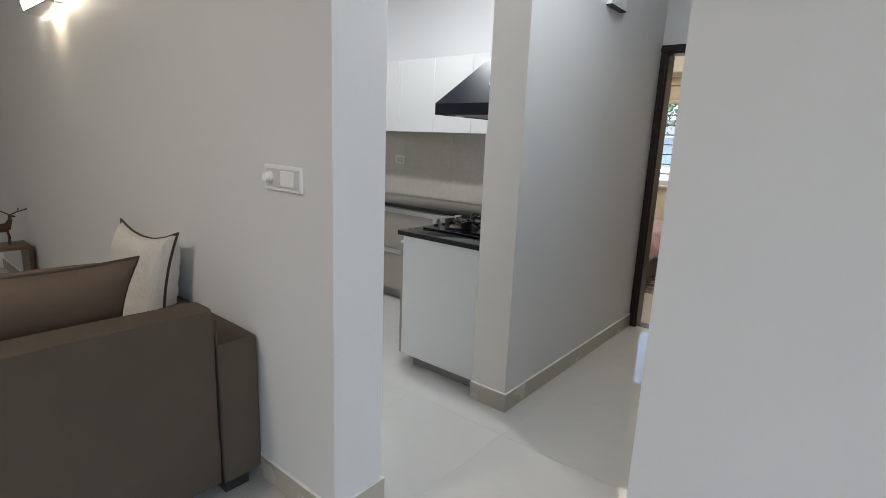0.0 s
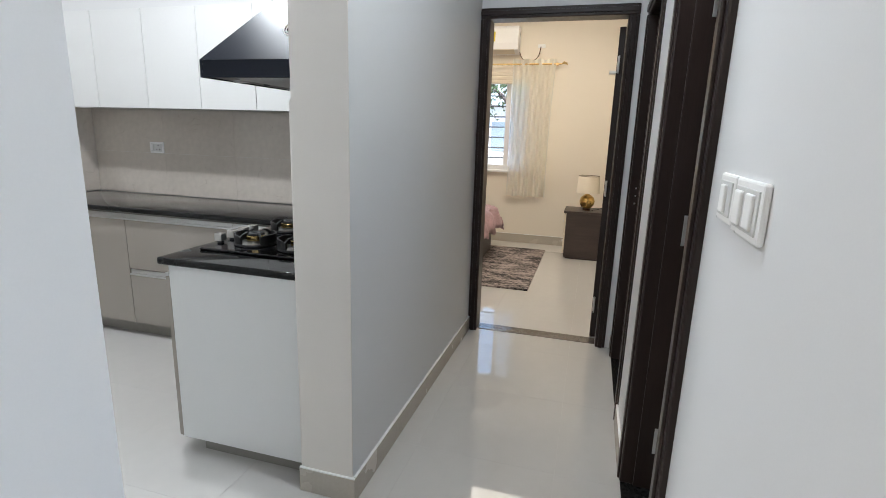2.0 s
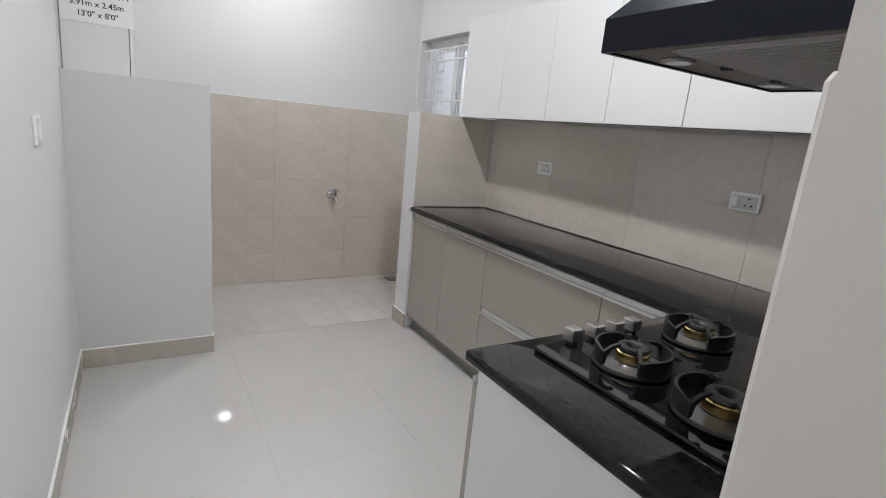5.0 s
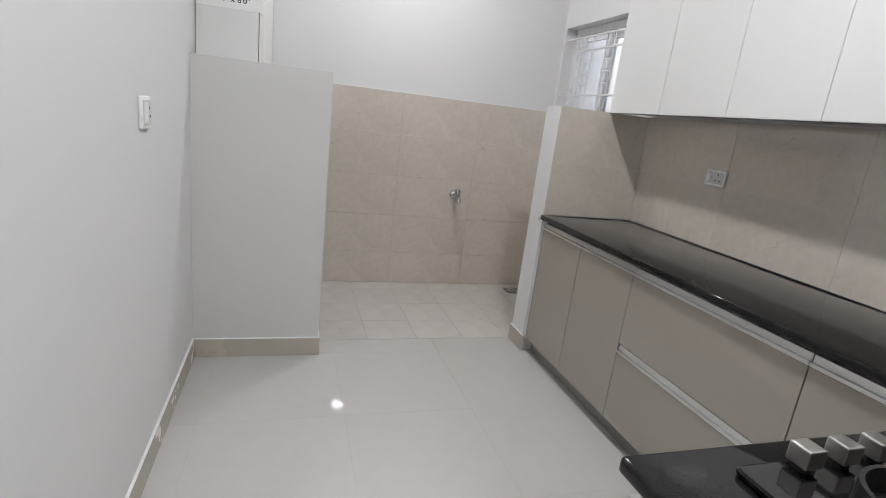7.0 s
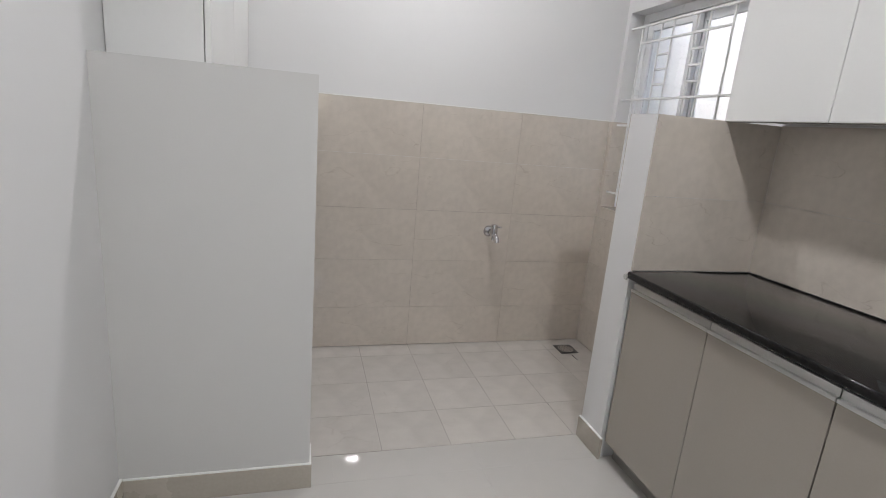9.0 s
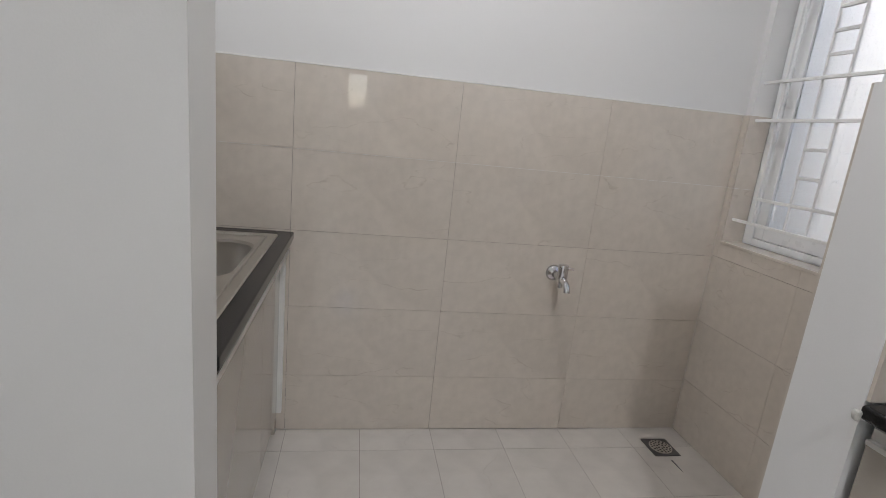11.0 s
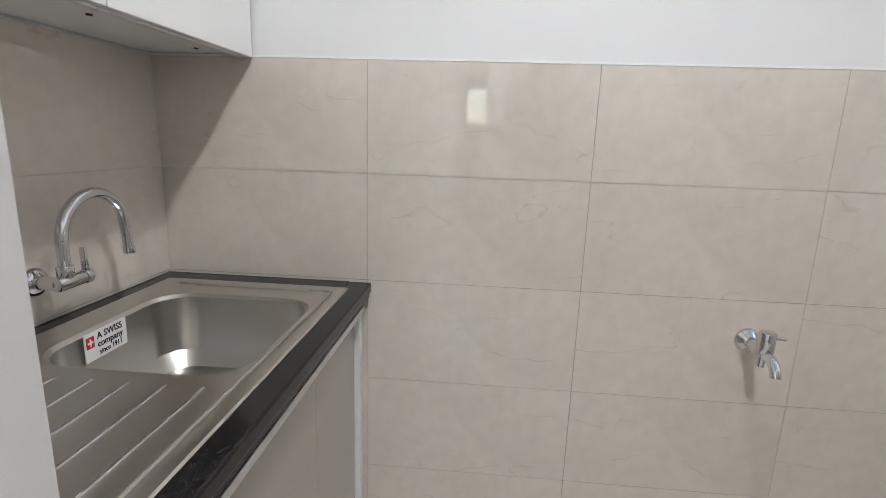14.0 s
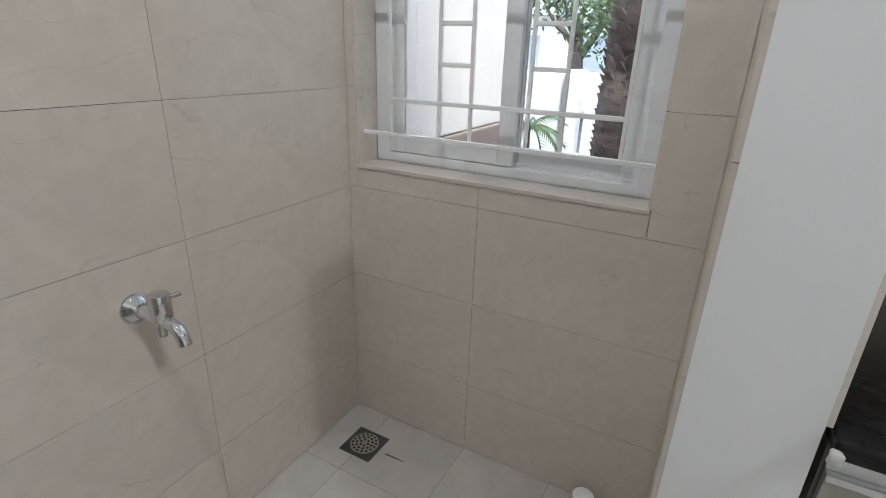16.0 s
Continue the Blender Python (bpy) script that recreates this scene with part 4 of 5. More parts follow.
writing("3.91m x 2.45m", 0.036, Matrix.Translation((0, 0, 1.797)) @ Sm, INK, card)
writing("13'0\" x 8'0\"", 0.036, Matrix.Translation((0, 0, 1.750)) @ Sm, INK, card)

# ---- utility window ----
wx0, wx1, wz0, wz1 = -4.748, -3.876, 0.945, 2.11
win = thing("window_1", (-4.3, 4.12, wz0), "white sliding window, half open, behind a painted steel grille", "window", kind="structure")
fy0, fy1 = 4.075, 4.145
b = bmesh.new()
box(wx0, wx0 + 0.05, fy0, fy1, wz0, wz1, 0.003, bm=b)
box(wx1 - 0.05, wx1, fy0, fy1, wz0, wz1, 0.003, bm=b)
box(wx0 + 0.05, wx1 - 0.05, fy0, fy1, wz0, wz0 + 0.032, 0.003, bm=b)
box(wx0 + 0.05, wx1 - 0.05, fy0, fy1, wz1 - 0.05, wz1, 0.003, bm=b)
box(wx0 + 0.05, wx1 - 0.05, fy0 + 0.03, fy0 + 0.04, wz0 + 0.032, wz0 + 0.04, 0.001, bm=b)
part("window_frame", b, UPVC, win)


def sash(x0, x1, y, label):
    b = bmesh.new()
    z0, z1, w = wz0 + 0.034, wz1 - 0.052, 0.05
    box(x0, x0 + w, y, y + 0.026, z0, z1, 0.003, bm=b)
    box(x1 - w, x1, y, y + 0.026, z0, z1, 0.003, bm=b)
    box(x0 + w, x1 - w, y, y + 0.026, z0, z0 + w, 0.003, bm=b)
    box(x0 + w, x1 - w, y, y + 0.026, z1 - w, z1, 0.003, bm=b)
    s = part("sash", b, UPVC, win, label)
    g = part("pane", box(x0 + w, x1 - w, y + 0.011, y + 0.015, z0 + w, z1 - w), WGLASS, s)
    g.visible_shadow = False


sash(wx0 + 0.051, -4.272, fy0 + 0.004, "fixed white sash")
sash(-4.32, -3.927, fy0 + 0.038, "sliding white sash")
grille = thing("window_grille", (-4.3, 4.03, wz0), "white painted steel security grille with ladder pattern", "grille")
gy = 4.015


def bar_v(x, z0, z1):
    part("upright_bar", box(x - 0.005, x + 0.005, gy - 0.005, gy + 0.005, z0, z1, 0.0015, seg=1), GRILL, grille)


def bar_h(x0, x1, z, y=gy - 0.011):
    part("cross_bar", box(x0, x1, y - 0.006, y + 0.006, z - 0.006, z + 0.006, 0.0015, seg=1), GRILL, grille)


for z in (1.045, 1.461, 1.611, 2.02):
    bar_h(wx0 + 0.002, wx1 - 0.002, z)
for z in (1.147, 1.93):
    bar_h(-4.652, -3.965, z, gy)
for x in (-4.652, -4.483, -4.383, -4.215, -4.12, -3.965):
    bar_v(x, 1.045, 2.02)
for xa, xb in ((-4.483, -4.383), (-4.215, -4.12)):
    for z in (1.252, 1.358, 1.69, 1.77, 1.85):
        bar_h(xa, xb, z, gy)
# sill
solo("window_sill", box(wx0 - 0.003, -3.8685, KB - 0.012, 4.075, 0.9355, 0.9475, 0.0015), WTILE, "beige tiled window sill", "sill", "structure")

# ---- ceiling lamps ----


def downlight(x, y, r, mat, label):
    th = thing("ceiling_light", (x, y, CEIL), label, "ceiling light")
    part("trim_ring", lathe([(r, 0), (r * 1.02, -0.006), (r * 0.9, -0.012), (r * 0.8, -0.012), (r * 0.8, -0.004)][::-1], (x, y, CEIL), 32), PLAST, th, "", True)
    part("diffuser", lathe([(r * 0.8, -0.009), (r * 0.8, -0.005)], (x, y, CEIL), 32), mat, th)


downlight(-1.85, 2.79, 0.11, LED, "round white recessed kitchen downlight")
downlight(-4.15, 2.74, 0.11, LED, "round white recessed utility downlight")
# Fixture for the added passage fill; no such light is known there.
downlight(-0.16, 2.35, 0.11, LED, "round white fill light added over the passage, unseen")
downlight(-1.4, -1.0, 0.18, LEDW, "round warm hall ceiling light")
bl = thing("ceiling_light", (-0.65, 5.8, CEIL), "square warm bedroom ceiling panel", "ceiling light")
part("frame", box(-1.50, 0.26, 5.0, 6.46, CEIL - 0.02, CEIL, 0.004), PLAST, bl)
part("diffuser", box(-1.47, 0.23, 5.03, 6.43, CEIL - 0.024, CEIL - 0.0195), LEDW, bl)

# balcony door frame
bd = thing("window_3", (3.2, -0.6, 0), "wide white framed balcony opening of the hall", "window", kind="structure")
b = bmesh.new()
for y in (-1.9, -0.635, 0.63):
    box(3.16, 3.24, y, y + 0.07, 0, 2.33, 0.004, bm=b)
box(3.16, 3.24, -1.9, 0.7, 2.33, 2.4, 0.004, bm=b)
part("window_frame", b, UPVC, bd)

# ---- hall: sofa, cushions, side table, sconce ----


def soft_box(x0, x1, y0, y1, z0, z1, r, bulge=0.0):
    own = box(x0, x1, y0, y1, z0, z1)
    bmesh.ops.subdivide_edges(own, edges=own.edges[:], cuts=5, use_grid_fill=True)
    c = Vector(((x0 + x1) / 2, (y0 + y1) / 2, (z0 + z1) / 2))
    h = Vector(((x1 - x0) / 2, (y1 - y0) / 2, (z1 - z0) / 2))
    for v in own.verts:
        d = v.co - c
        q = Vector((max(-h.x + r, min(h.x - r, d.x)), max(-h.y + r, min(h.y - r, d.y)), max(-h.z + r, min(h.z - r, d.z))))
        e = d - q
        if e.length > 1e-6:
            d = q + e.normalized() * min(r, e.length)
        n = noise.noise(v.co * 4.0)
        u = [abs(d[i]) / h[i] for i in range(3)]
        s = 1 + bulge * (1 - min(1, sorted(u)[1])) + 0.006 * n
        v.co = c + d * s
    return own


sofa = thing("sofa", (-1.65, 0.2, 0), "brown fabric sofa with its back to the passage", "sofa")
part("back_frame", soft_box(-1.26, -1.098, -0.98, 1.138, 0.05, 0.782, 0.03), SOFA, sofa, "", True)
part("armrest", soft_box(-2.05, -1.102, 1.136, 1.306, 0.05, 0.638, 0.02), SOFA, sofa, "", True)
part("armrest", soft_box(-2.05, -1.102, -1.15, -0.982, 0.05, 0.638, 0.02), SOFA, sofa, "", True)
part("seat_base", soft_box(-2.05, -1.26, -0.98, 1.136, 0.05, 0.27, 0.02), SOFA, sofa, "", True)
for y0, y1 in ((-0.97, 0.08), (0.085, 1.135)):
    part("seat_cushion", soft_box(-2.08, -1.27, y0, y1, 0.27, 0.44, 0.05, 0.03), SOFA, sofa, "", True)
for x in (-1.98, -1.17):
    for y in (-1.05, 1.2):
        part("foot", box(x - 0.05, x + 0.05, y - 0.05, y + 0.05, 0, 0.052, 0.004), DARK, sofa)
part("seam_piping", tube([(-1.098, 1.137, 0.06), (-1.097, 1.137, 0.4), (-1.099, 1.137, 0.74)], 0.004, 6), PIPE, sofa)


def cushion(name, label, w, h, d, m, mat, ribs, dip):
    """A puffed square cushion with pointed corners and piping along its edge."""
    th = new(name)
    th.matrix_world = m
    BASES[th.name] = Vector((0, 0, 0))
    tagged(th, label, "cushion")
    own = bmesh.new()
    n = 20
    grid = {}
    for side in (1, -1):
        for i in range(n + 1):
            for j in range(n + 1):
                u, v = 2 * i / n - 1, 2 * j / n - 1
                edge = (1 - u ** 4) * (1 - v ** 4)
                pinch = 1 - dip * (1 - u * u) * abs(v) ** 3
                pinchv = 1 - dip * (1 - v * v) * abs(u) ** 3
                wr = ribs * math.sin(j * 2.1 + 1.3 * noise.noise((u * 2, v * 3, 1.0))) + 0.006 * noise.noise((u * 3, v * 3, side))
                zz = side * (d / 2 * edge ** 0.55 + wr * edge)
                if (i in (0, n) or j in (0, n)):
                    if side == -1:
                        grid[side, i, j] = grid[1, i, j]
                        continue
                    zz = 0
                grid[side, i, j] = own.verts.new((u * w / 2 * pinchv, v * h / 2 * pinch, zz))
        for i in range(n):
            for j in range(n):
                q = [grid[side, i, j], grid[side, i + 1, j], grid[side, i + 1, j + 1], grid[side, i, j + 1]]
                own.faces.new(q if side == 1 else q[::-1])
    rim = [grid[1, i, 0].co.copy() for i in range(n)] + [grid[1, n, j].co.copy() for j in range(n)] + [grid[1, i, n].co.copy() for i in range(n, 0, -1)] + [grid[1, 0, j].co.copy() for j in range(n, -1, -1)]
    part("cover", own, mat, th, "", True)
    part("piping", tube(rim, 0.006, 6), PIPE, th, "dark piping")
    return th


cushion("cushion", "large brown velvet back cushion on the sofa", 0.80, 0.53, 0.24, pose(-1.45, 0.59, 0.705, 76, -3, -90), CUSHB, 0.0, 0.12)
cushion("cushion", "cream ribbed cushion with dark piping in the sofa corner", 0.66, 0.54, 0.17, pose(-1.92, 1.19, 0.695, 80, -2, 0), CUSHW, 0.005, 0.21)

st = thing("side_table", (-4.57, 1.0, 0), "small open walnut side table against the hall wall", "table")
part("top", box(-4.72, -4.43, 0.62, 1.285, 0.425, 0.45, 0.003), BROWNW, st)
part("side", box(-4.715, -4.435, 1.255, 1.283, 0, 0.425, 0.003), BROWNW, st)
part("side", box(-4.715, -4.435, 0.622, 0.65, 0, 0.425, 0.003), BROWNW, st)
part("shelf", box(-4.715, -4.435, 0.65, 1.255, 0.13, 0.155, 0.003), BROWNW, st)
# small antelope figure, one plain mesh
FX, FYY = -4.57, 1.09
b = lathe([(0.008, -0.09), (0.032, -0.07), (0.034, 0.0), (0.036, 0.06), (0.018, 0.095)], (FX, FYY, 0.59), 14, axis='Y')
for dy in (-0.07, 0.07):
    for dx in (-0.016, 0.016):
        tube([(FX + dx, FYY + dy, 0.58), (FX + dx, FYY + dy * 1.15, 0.52), (FX + dx, FYY + dy * 1.1, 0.45)], 0.007, 8, b)
tube([(FX, FYY + 0.075, 0.6), (FX, FYY + 0.10, 0.65), (FX, FYY + 0.10, 0.68), (FX, FYY + 0.135, 0.675)], 0.012, 8, b, radii=[0.026, 0.016, 0.015, 0.007])
for dx in (-1, 1):
    tube([(FX + 0.01 * dx, FYY + 0.10, 0.69), (FX + 0.03 * dx, FYY + 0.10 + 0.04 * dx, 0.715), (FX + 0.03 * dx, FYY + 0.10 + 0.11 * dx, 0.735)], 0.005, 6, b)
    tube([(FX + 0.025 * dx, FYY + 0.10 + 0.05 * dx, 0.718), (FX + 0.03 * dx, FYY + 0.10 + 0.055 * dx, 0.745)], 0.004, 6, b)
solo("figurine", b, BRONZE, "small dark bronze antlered figurine on the side table", "figurine", at=(FX, FYY, 0.45), smooth=True)

sc = thing("wall_sconce", (-3.2, HW, 2.1), "lit glass wall sconce on the hall wall", "wall lamp")
part("back_plate", box(-3.3, -3.08, HW - 0.018, HW, 2.13, 2.22, 0.004), CHROME, sc)
part("glass_shade", loft([rounded(-3.46, -2.92, HW - 0.11, HW - 0.02, 0.03, 2.07), rounded(-3.48, -2.90, HW - 0.12, HW - 0.018, 0.035, 2.12), rounded(-3.46, -2.92, HW - 0.11, HW - 0.02, 0.03, 2.19)], True, True), SCONCE, sc, "glowing glass shade")
part("rim", loft([rounded(-3.465, -2.915, HW - 0.115, HW - 0.018, 0.03, 2.06), rounded(-3.465, -2.915, HW - 0.115, HW - 0.018, 0.03, 2.07)], True, True), CHROME, sc, "chrome rim")
area("sconce_light", (-3.19, HW - 0.07, 2.055), (-3.19, HW - 0.06, 0), 0.16, 0.2, 0.06, (1.0, 0.8, 0.55))

# ---- bedroom ----
bw = thing("window_2", (-1.2, 7.6, 0.92), "white framed bedroom window with horizontal bars", "window", kind="structure")
b = bmesh.new()
x0, x1, z0, z1 = -1.75, -0.72, 0.92, 2.07
box(x0, x0 + 0.06, 7.56, 7.62, z0, z1, 0.003, bm=b)
box(x1 - 0.06, x1, 7.56, 7.62, z0, z1, 0.003, bm=b)
box(x0 + 0.06, x1 - 0.06, 7.56, 7.62, z0, z0 + 0.07, 0.003, bm=b)
box(x0 + 0.06, x1 - 0.06, 7.56, 7.62, z1 - 0.07, z1, 0.003, bm=b)
box(-1.02, -0.96, 7.56, 7.62, z0 + 0.07, z1 - 0.07, 0.003, bm=b)
part("window_frame", b, UPVC, bw)
for xa, xb in ((-1.69, -1.02), (-0.96, -0.78)):
    g = part("pane", box(xa, xb, 7.588, 7.592, z0 + 0.07, z1 - 0.07), WGLASS, bw)
    g.visible_shadow = False
part("sill", box(x0 - 0.03, x1 + 0.03, 7.45, 7.56, 0.905, 0.93, 0.004), UPVC, bw)
for k in range(7):
    part("bar", cyl((x0 + 0.05, 7.645, 1.08 + 0.13 * k), (x1 - 0.05, 7.645, 1.08 + 0.13 * k), 0.008, seg=8), DSTEEL, bw, "thin grey steel bar")
# curtain rod and curtain
rod = thing("curtain_rod", (-1.1, 7.42, 2.21), "thin brass curtain rod with a leaf finial", "curtain rod")
part("rod", cyl((-2.0, 7.42, 2.215), (-0.36, 7.42, 2.215), 0.009, seg=12), BRASS, rod)
part("finial", tube([(-0.36, 7.42, 2.215), (-0.33, 7.42, 2.23), (-0.30, 7.42, 2.22), (-0.285, 7.42, 2.20)], 0.008, 8, None, [0.008, 0.016, 0.012, 0.003]), BRASS, rod)
part("bracket", box(-0.42, -0.40, 7.41, 7.5, 2.20, 2.23, 0.002), BRASS, rod)
own = bmesh.new()
nx, nz = 90, 14
vv = []
for i in range(nx + 1):
    col = []
    for j in range(nz + 1):
        u, v = i / nx, j / nz
        wob = 0.02 * math.sin(u * 46 + 0.8 * math.sin(v * 2.2)) * (0.45 + 0.55 * v) + 0.012 * math.sin(u * 17 + 3 * v)
        spread = 1 - 0.10 * math.sin(v * math.pi) * 0.5
        col.append(own.verts.new((-0.94 + (0.52 * u - 0.265) * spread + 0.265 - 0.03 * v * u, 7.42 + wob, 2.27 - 1.65 * v + 0.008 * math.sin(u * 23))))
    vv.append(col)
for i in range(nx):
    for j in range(nz):
        own.faces.new((vv[i][j], vv[i + 1][j], vv[i + 1][j + 1], vv[i][j + 1]))
solo("curtain", own, SHEER, "sheer cream curtain gathered at the bedroom window", "curtain", at=(-0.68, 7.42, 0.62), smooth=True)
bl2 = thing("roman_blind", (-1.2, 7.46, 2.0), "rolled cream blind above the bedroom window", "blind")
for k in range(3):
    part("fold", soft_box(-1.72, -0.75, 7.455, 7.495, 2.08 - 0.045 * k, 2.13 - 0.045 * k, 0.012), SHADE, bl2, "", True)

ac = thing("air_conditioner", (-1.25, 7.5, 2.33), "white split air conditioner with a yellow energy label", "air conditioner")
pf = [(7.498, 2.33), (7.40, 2.33), (7.315, 2.37), (7.30, 2.44), (7.30, 2.60), (7.32, 2.635), (7.498, 2.64)]
part("housing", loft([[Vector((x, y, z)) for y, z in pf] for x in (-1.70, -0.875)], True, True), PLAST, ac)
part("louvre", loft([[Vector((x, y, z)) for y, z in ((7.395, 2.326), (7.312, 2.366), (7.309, 2.372), (7.395, 2.334))] for x in (-1.66, -0.92)], True, True), SHADE, ac, "pale louvre flap")
lb = part("energy_label", box(-1.26, -1.15, 7.2975, 7.2995, 2.46, 2.57), YELLOW, ac, "yellow energy label")
part("label_disc", lathe([(0.033, 0), (0.033, 0.001)], (-1.205, 7.2965, 2.51), 20, axis='Y'), INK, lb)
cb = thing("ac_pipe", (-0.75, 7.48, 2.3), "dark cable looping from the air conditioner", "cable")
part("cable", tube([(-0.88, 7.47, 2.36)] + [tuple(p) for p in arc((-0.75, 7.47, 2.37), 0.12, 190, 350, 10, "xz")] + [(-0.62, 7.47, 2.42)], 0.006, 8), BRONZE, cb)
part("wall_cap", box(-0.66, -0.57, 7.485, 7.5, 2.41, 2.45, 0.003), PLAST, cb)

bed = thing("bed", (-2.0, 6.0, 0), "low wooden bed with a mauve quilted bedspread", "bed")
part("base", box(-3.1, -0.99, 5.15, 6.85, 0.03, 0.27, 0.008), NSTAND, bed, "dark wooden bed base")
for x in (-3.0, -1.1):
    for y in (5.25, 6.75):
        part("leg", box(x - 0.03, x + 0.03, y - 0.03, y + 0.03, 0, 0.03), NSTAND, bed)
part("mattress", soft_box(-3.1, -0.985, 5.15, 6.87, 0.27, 0.50, 0.05), SHADE, bed, "", True)
own = bmesh.new()
nu, nv = 46, 46
gg = []
for i in range(nu + 1):
    row = []
    for j in range(nv + 1):
        x = -3.0 + 2.33 * i / nu
        y = 4.95 + 2.2 * j / nv
        ox, oy = max(0, x + 0.96), max(0, y - 6.89, 5.13 - y)
        z = 0.545 + 0.018 * noise.noise((x * 5, y * 5, 2)) + 0.010 * noise.noise((x * 13, y * 13, 5))
        if ox or oy:
            d = math.hypot(ox, oy)
            px = -0.96 + 0.10 * (1 - math.exp(-ox * 6)) if ox else x
            py = y if not oy else (6.89 + 0.10 * (1 - math.exp(-oy * 6)) if y > 6 else 5.13 - 0.10 * (1 - math.exp(-oy * 6)))
            z -= 0.78 * d + 0.02 * math.sin(19 * (x + y))
            x, y = px + 0.02 * math.sin(16 * y), py + 0.02 * math.sin(15 * x)
        row.append(own.verts.new((x, y, z)))
    gg.append(row)
for i in range(nu):
    for j in range(nv):
        own.faces.new((gg[i][j], gg[i + 1][j], gg[i + 1][j + 1], gg[i][j + 1]))
sp = solo("bedspread", own, PINK, "mauve quilted satin bedspread hanging over the bed edge", "bedspread", at=(-2.0, 6.0, 0.5), smooth=True)
so = sp.modifiers.new("thick", 'SOLIDIFY')
so.thickness = 0.02
own = box(-1.75, -0.36, 5.37, 7.1, 0.0, 0.016, 0.004)
solo("rug", own, RUG, "mottled grey-brown pile rug beside the bed", "rug", at=(-1.0, 6.2, 0))

ns = thing("nightstand", (0.1, 6.98, 0), "dark wenge nightstand with two pale drawer fronts", "nightstand")
part("body", box(-0.13, 0.33, 6.80, 7.22, 0.02, 0.53, 0.003), NSTAND, ns)
part("top", box(-0.16, 0.34, 6.79, 7.23, 0.53, 0.555, 0.003), NSTAND, ns)
part("plinth", box(-0.11, 0.32, 6.82, 7.2, 0, 0.02), NSTAND, ns)
for z0, z1 in ((0.06, 0.28), (0.30, 0.515)):
    d = part("drawer", box(-0.15, -0.131, 6.81, 7.21, z0, z1, 0.002), SHADE, ns, "pale drawer front")
    part("knob", lathe([(0.008, 0), (0.014, -0.012), (0.010, -0.02)][::-1], (-0.15, 7.01, (z0 + z1) / 2), 14, axis='X'), ALU, d)
tl = thing("table_lamp", (0.08, 6.98, 0.555), "gold ceramic table lamp with a linen shade", "lamp")
part("foot", cyl((0.08, 6.98, 0.555), (0.08, 6.98, 0.575), 0.045, seg=24), BRONZE, tl)
part("body", lathe([(0.03, 0), (0.06, 0.02), (0.082, 0.06), (0.085, 0.09), (0.072, 0.13), (0.035, 0.16), (0.015, 0.17), (0.012, 0.2)], (0.08, 6.98, 0.573), 28), GOLD, tl, "gold ball base", True)
part("shade", loft([[Vector((0.08 + r * math.cos(k * math.pi / 16), 6.98 + r * math.sin(k * math.pi / 16), z)) for k in range(32)] for r, z in ((0.13, 0.755), (0.115, 0.945), (0.112, 0.945), (0.127, 0.755))]), SHADE, tl, "pale linen drum shade", True)
part("shade_ring", tube([(0.08 + 0.114 * math.cos(k * math.pi / 16), 6.98 + 0.114 * math.sin(k * math.pi / 16), 0.946) for k in range(33)], 0.003, 6), BRONZE, tl)
b = tube([(0.14, 6.95, 0.56), (0.2, 6.93, 0.575), (0.27, 6.95, 0.60), (0.33, 6.97, 0.60), (0.36, 7.0, 0.3), (0.36, 7.0, 0.01)], 0.004, 6)
part("cord", b, DARK, tl)

# dried sealant blob where the worktop meets the partition, and a scratch mark by the drain
own = soft_box(-3.558, -3.543, 3.364, 3.378, 0.828, 0.85, 0.005)
for v in own.verts:
    v.co += Vector(noise.noise_vector(v.co * 90)) * 0.003
solo("sealant_blob", own, SEAL, "lump of dried greyish sealant on the worktop end", "sealant", at=(-3.55, 3.368, 0.826), smooth=True)
own = bmesh.new()
tube([(-4.541, 3.809, 0.001), (-4.502, 3.810, 0.001), (-4.468, 3.811, 0.001)], 0.002, 6, own, [0.003, 0.0025, 0.001])
solo("floor_mark", own, DSTEEL, "thin grey scratch on the utility floor beside the drain", "mark", at=(-4.53, 3.84, 0))

# ---- outside ----
solo("ground", box(-400, 400, -400, 600, -0.35, -0.30), GROUND, "bare earth ground round the house", "ground", "structure")
solo("road", box(-200, 200, 11.5, 17, -0.32, -0.285), ROAD, "grey asphalt street", "road", "structure")
wing = thing("house_wing", (-5.5, 5.6, -0.3), "white painted wing of the house with a brown plinth", "building")
part("wall", box(-7.0, -4.97, 4.21, 5.80, 0.89, 5.0, 0.01), OUTW, wing)
part("plinth", box(-7.0, -4.95, 4.21, 5.82, -0.3, 0.888, 0.01), PLINTH, wing)
cw = thing("compound_wall", (-3.0, 9.0, -0.3), "white painted compound wall in panels with dark joints", "boundary wall")
for k in range(-7, 5):
    x = -6.75 + (k + 2) * 1.5
    part("panel", box(x, x + 1.2, 8.8, 8.95, -0.3, 1.08, 0.01), OUTW, cw)
    part("post", box(x + 1.28, x + 1.42, 8.74, 9.0, -0.3, 1.12, 0.01), OUTW, cw)
    part("gap_bar", box(x + 1.225, x + 1.255, 8.84, 8.9, -0.3, 1.06, 0.004), DARK, cw)


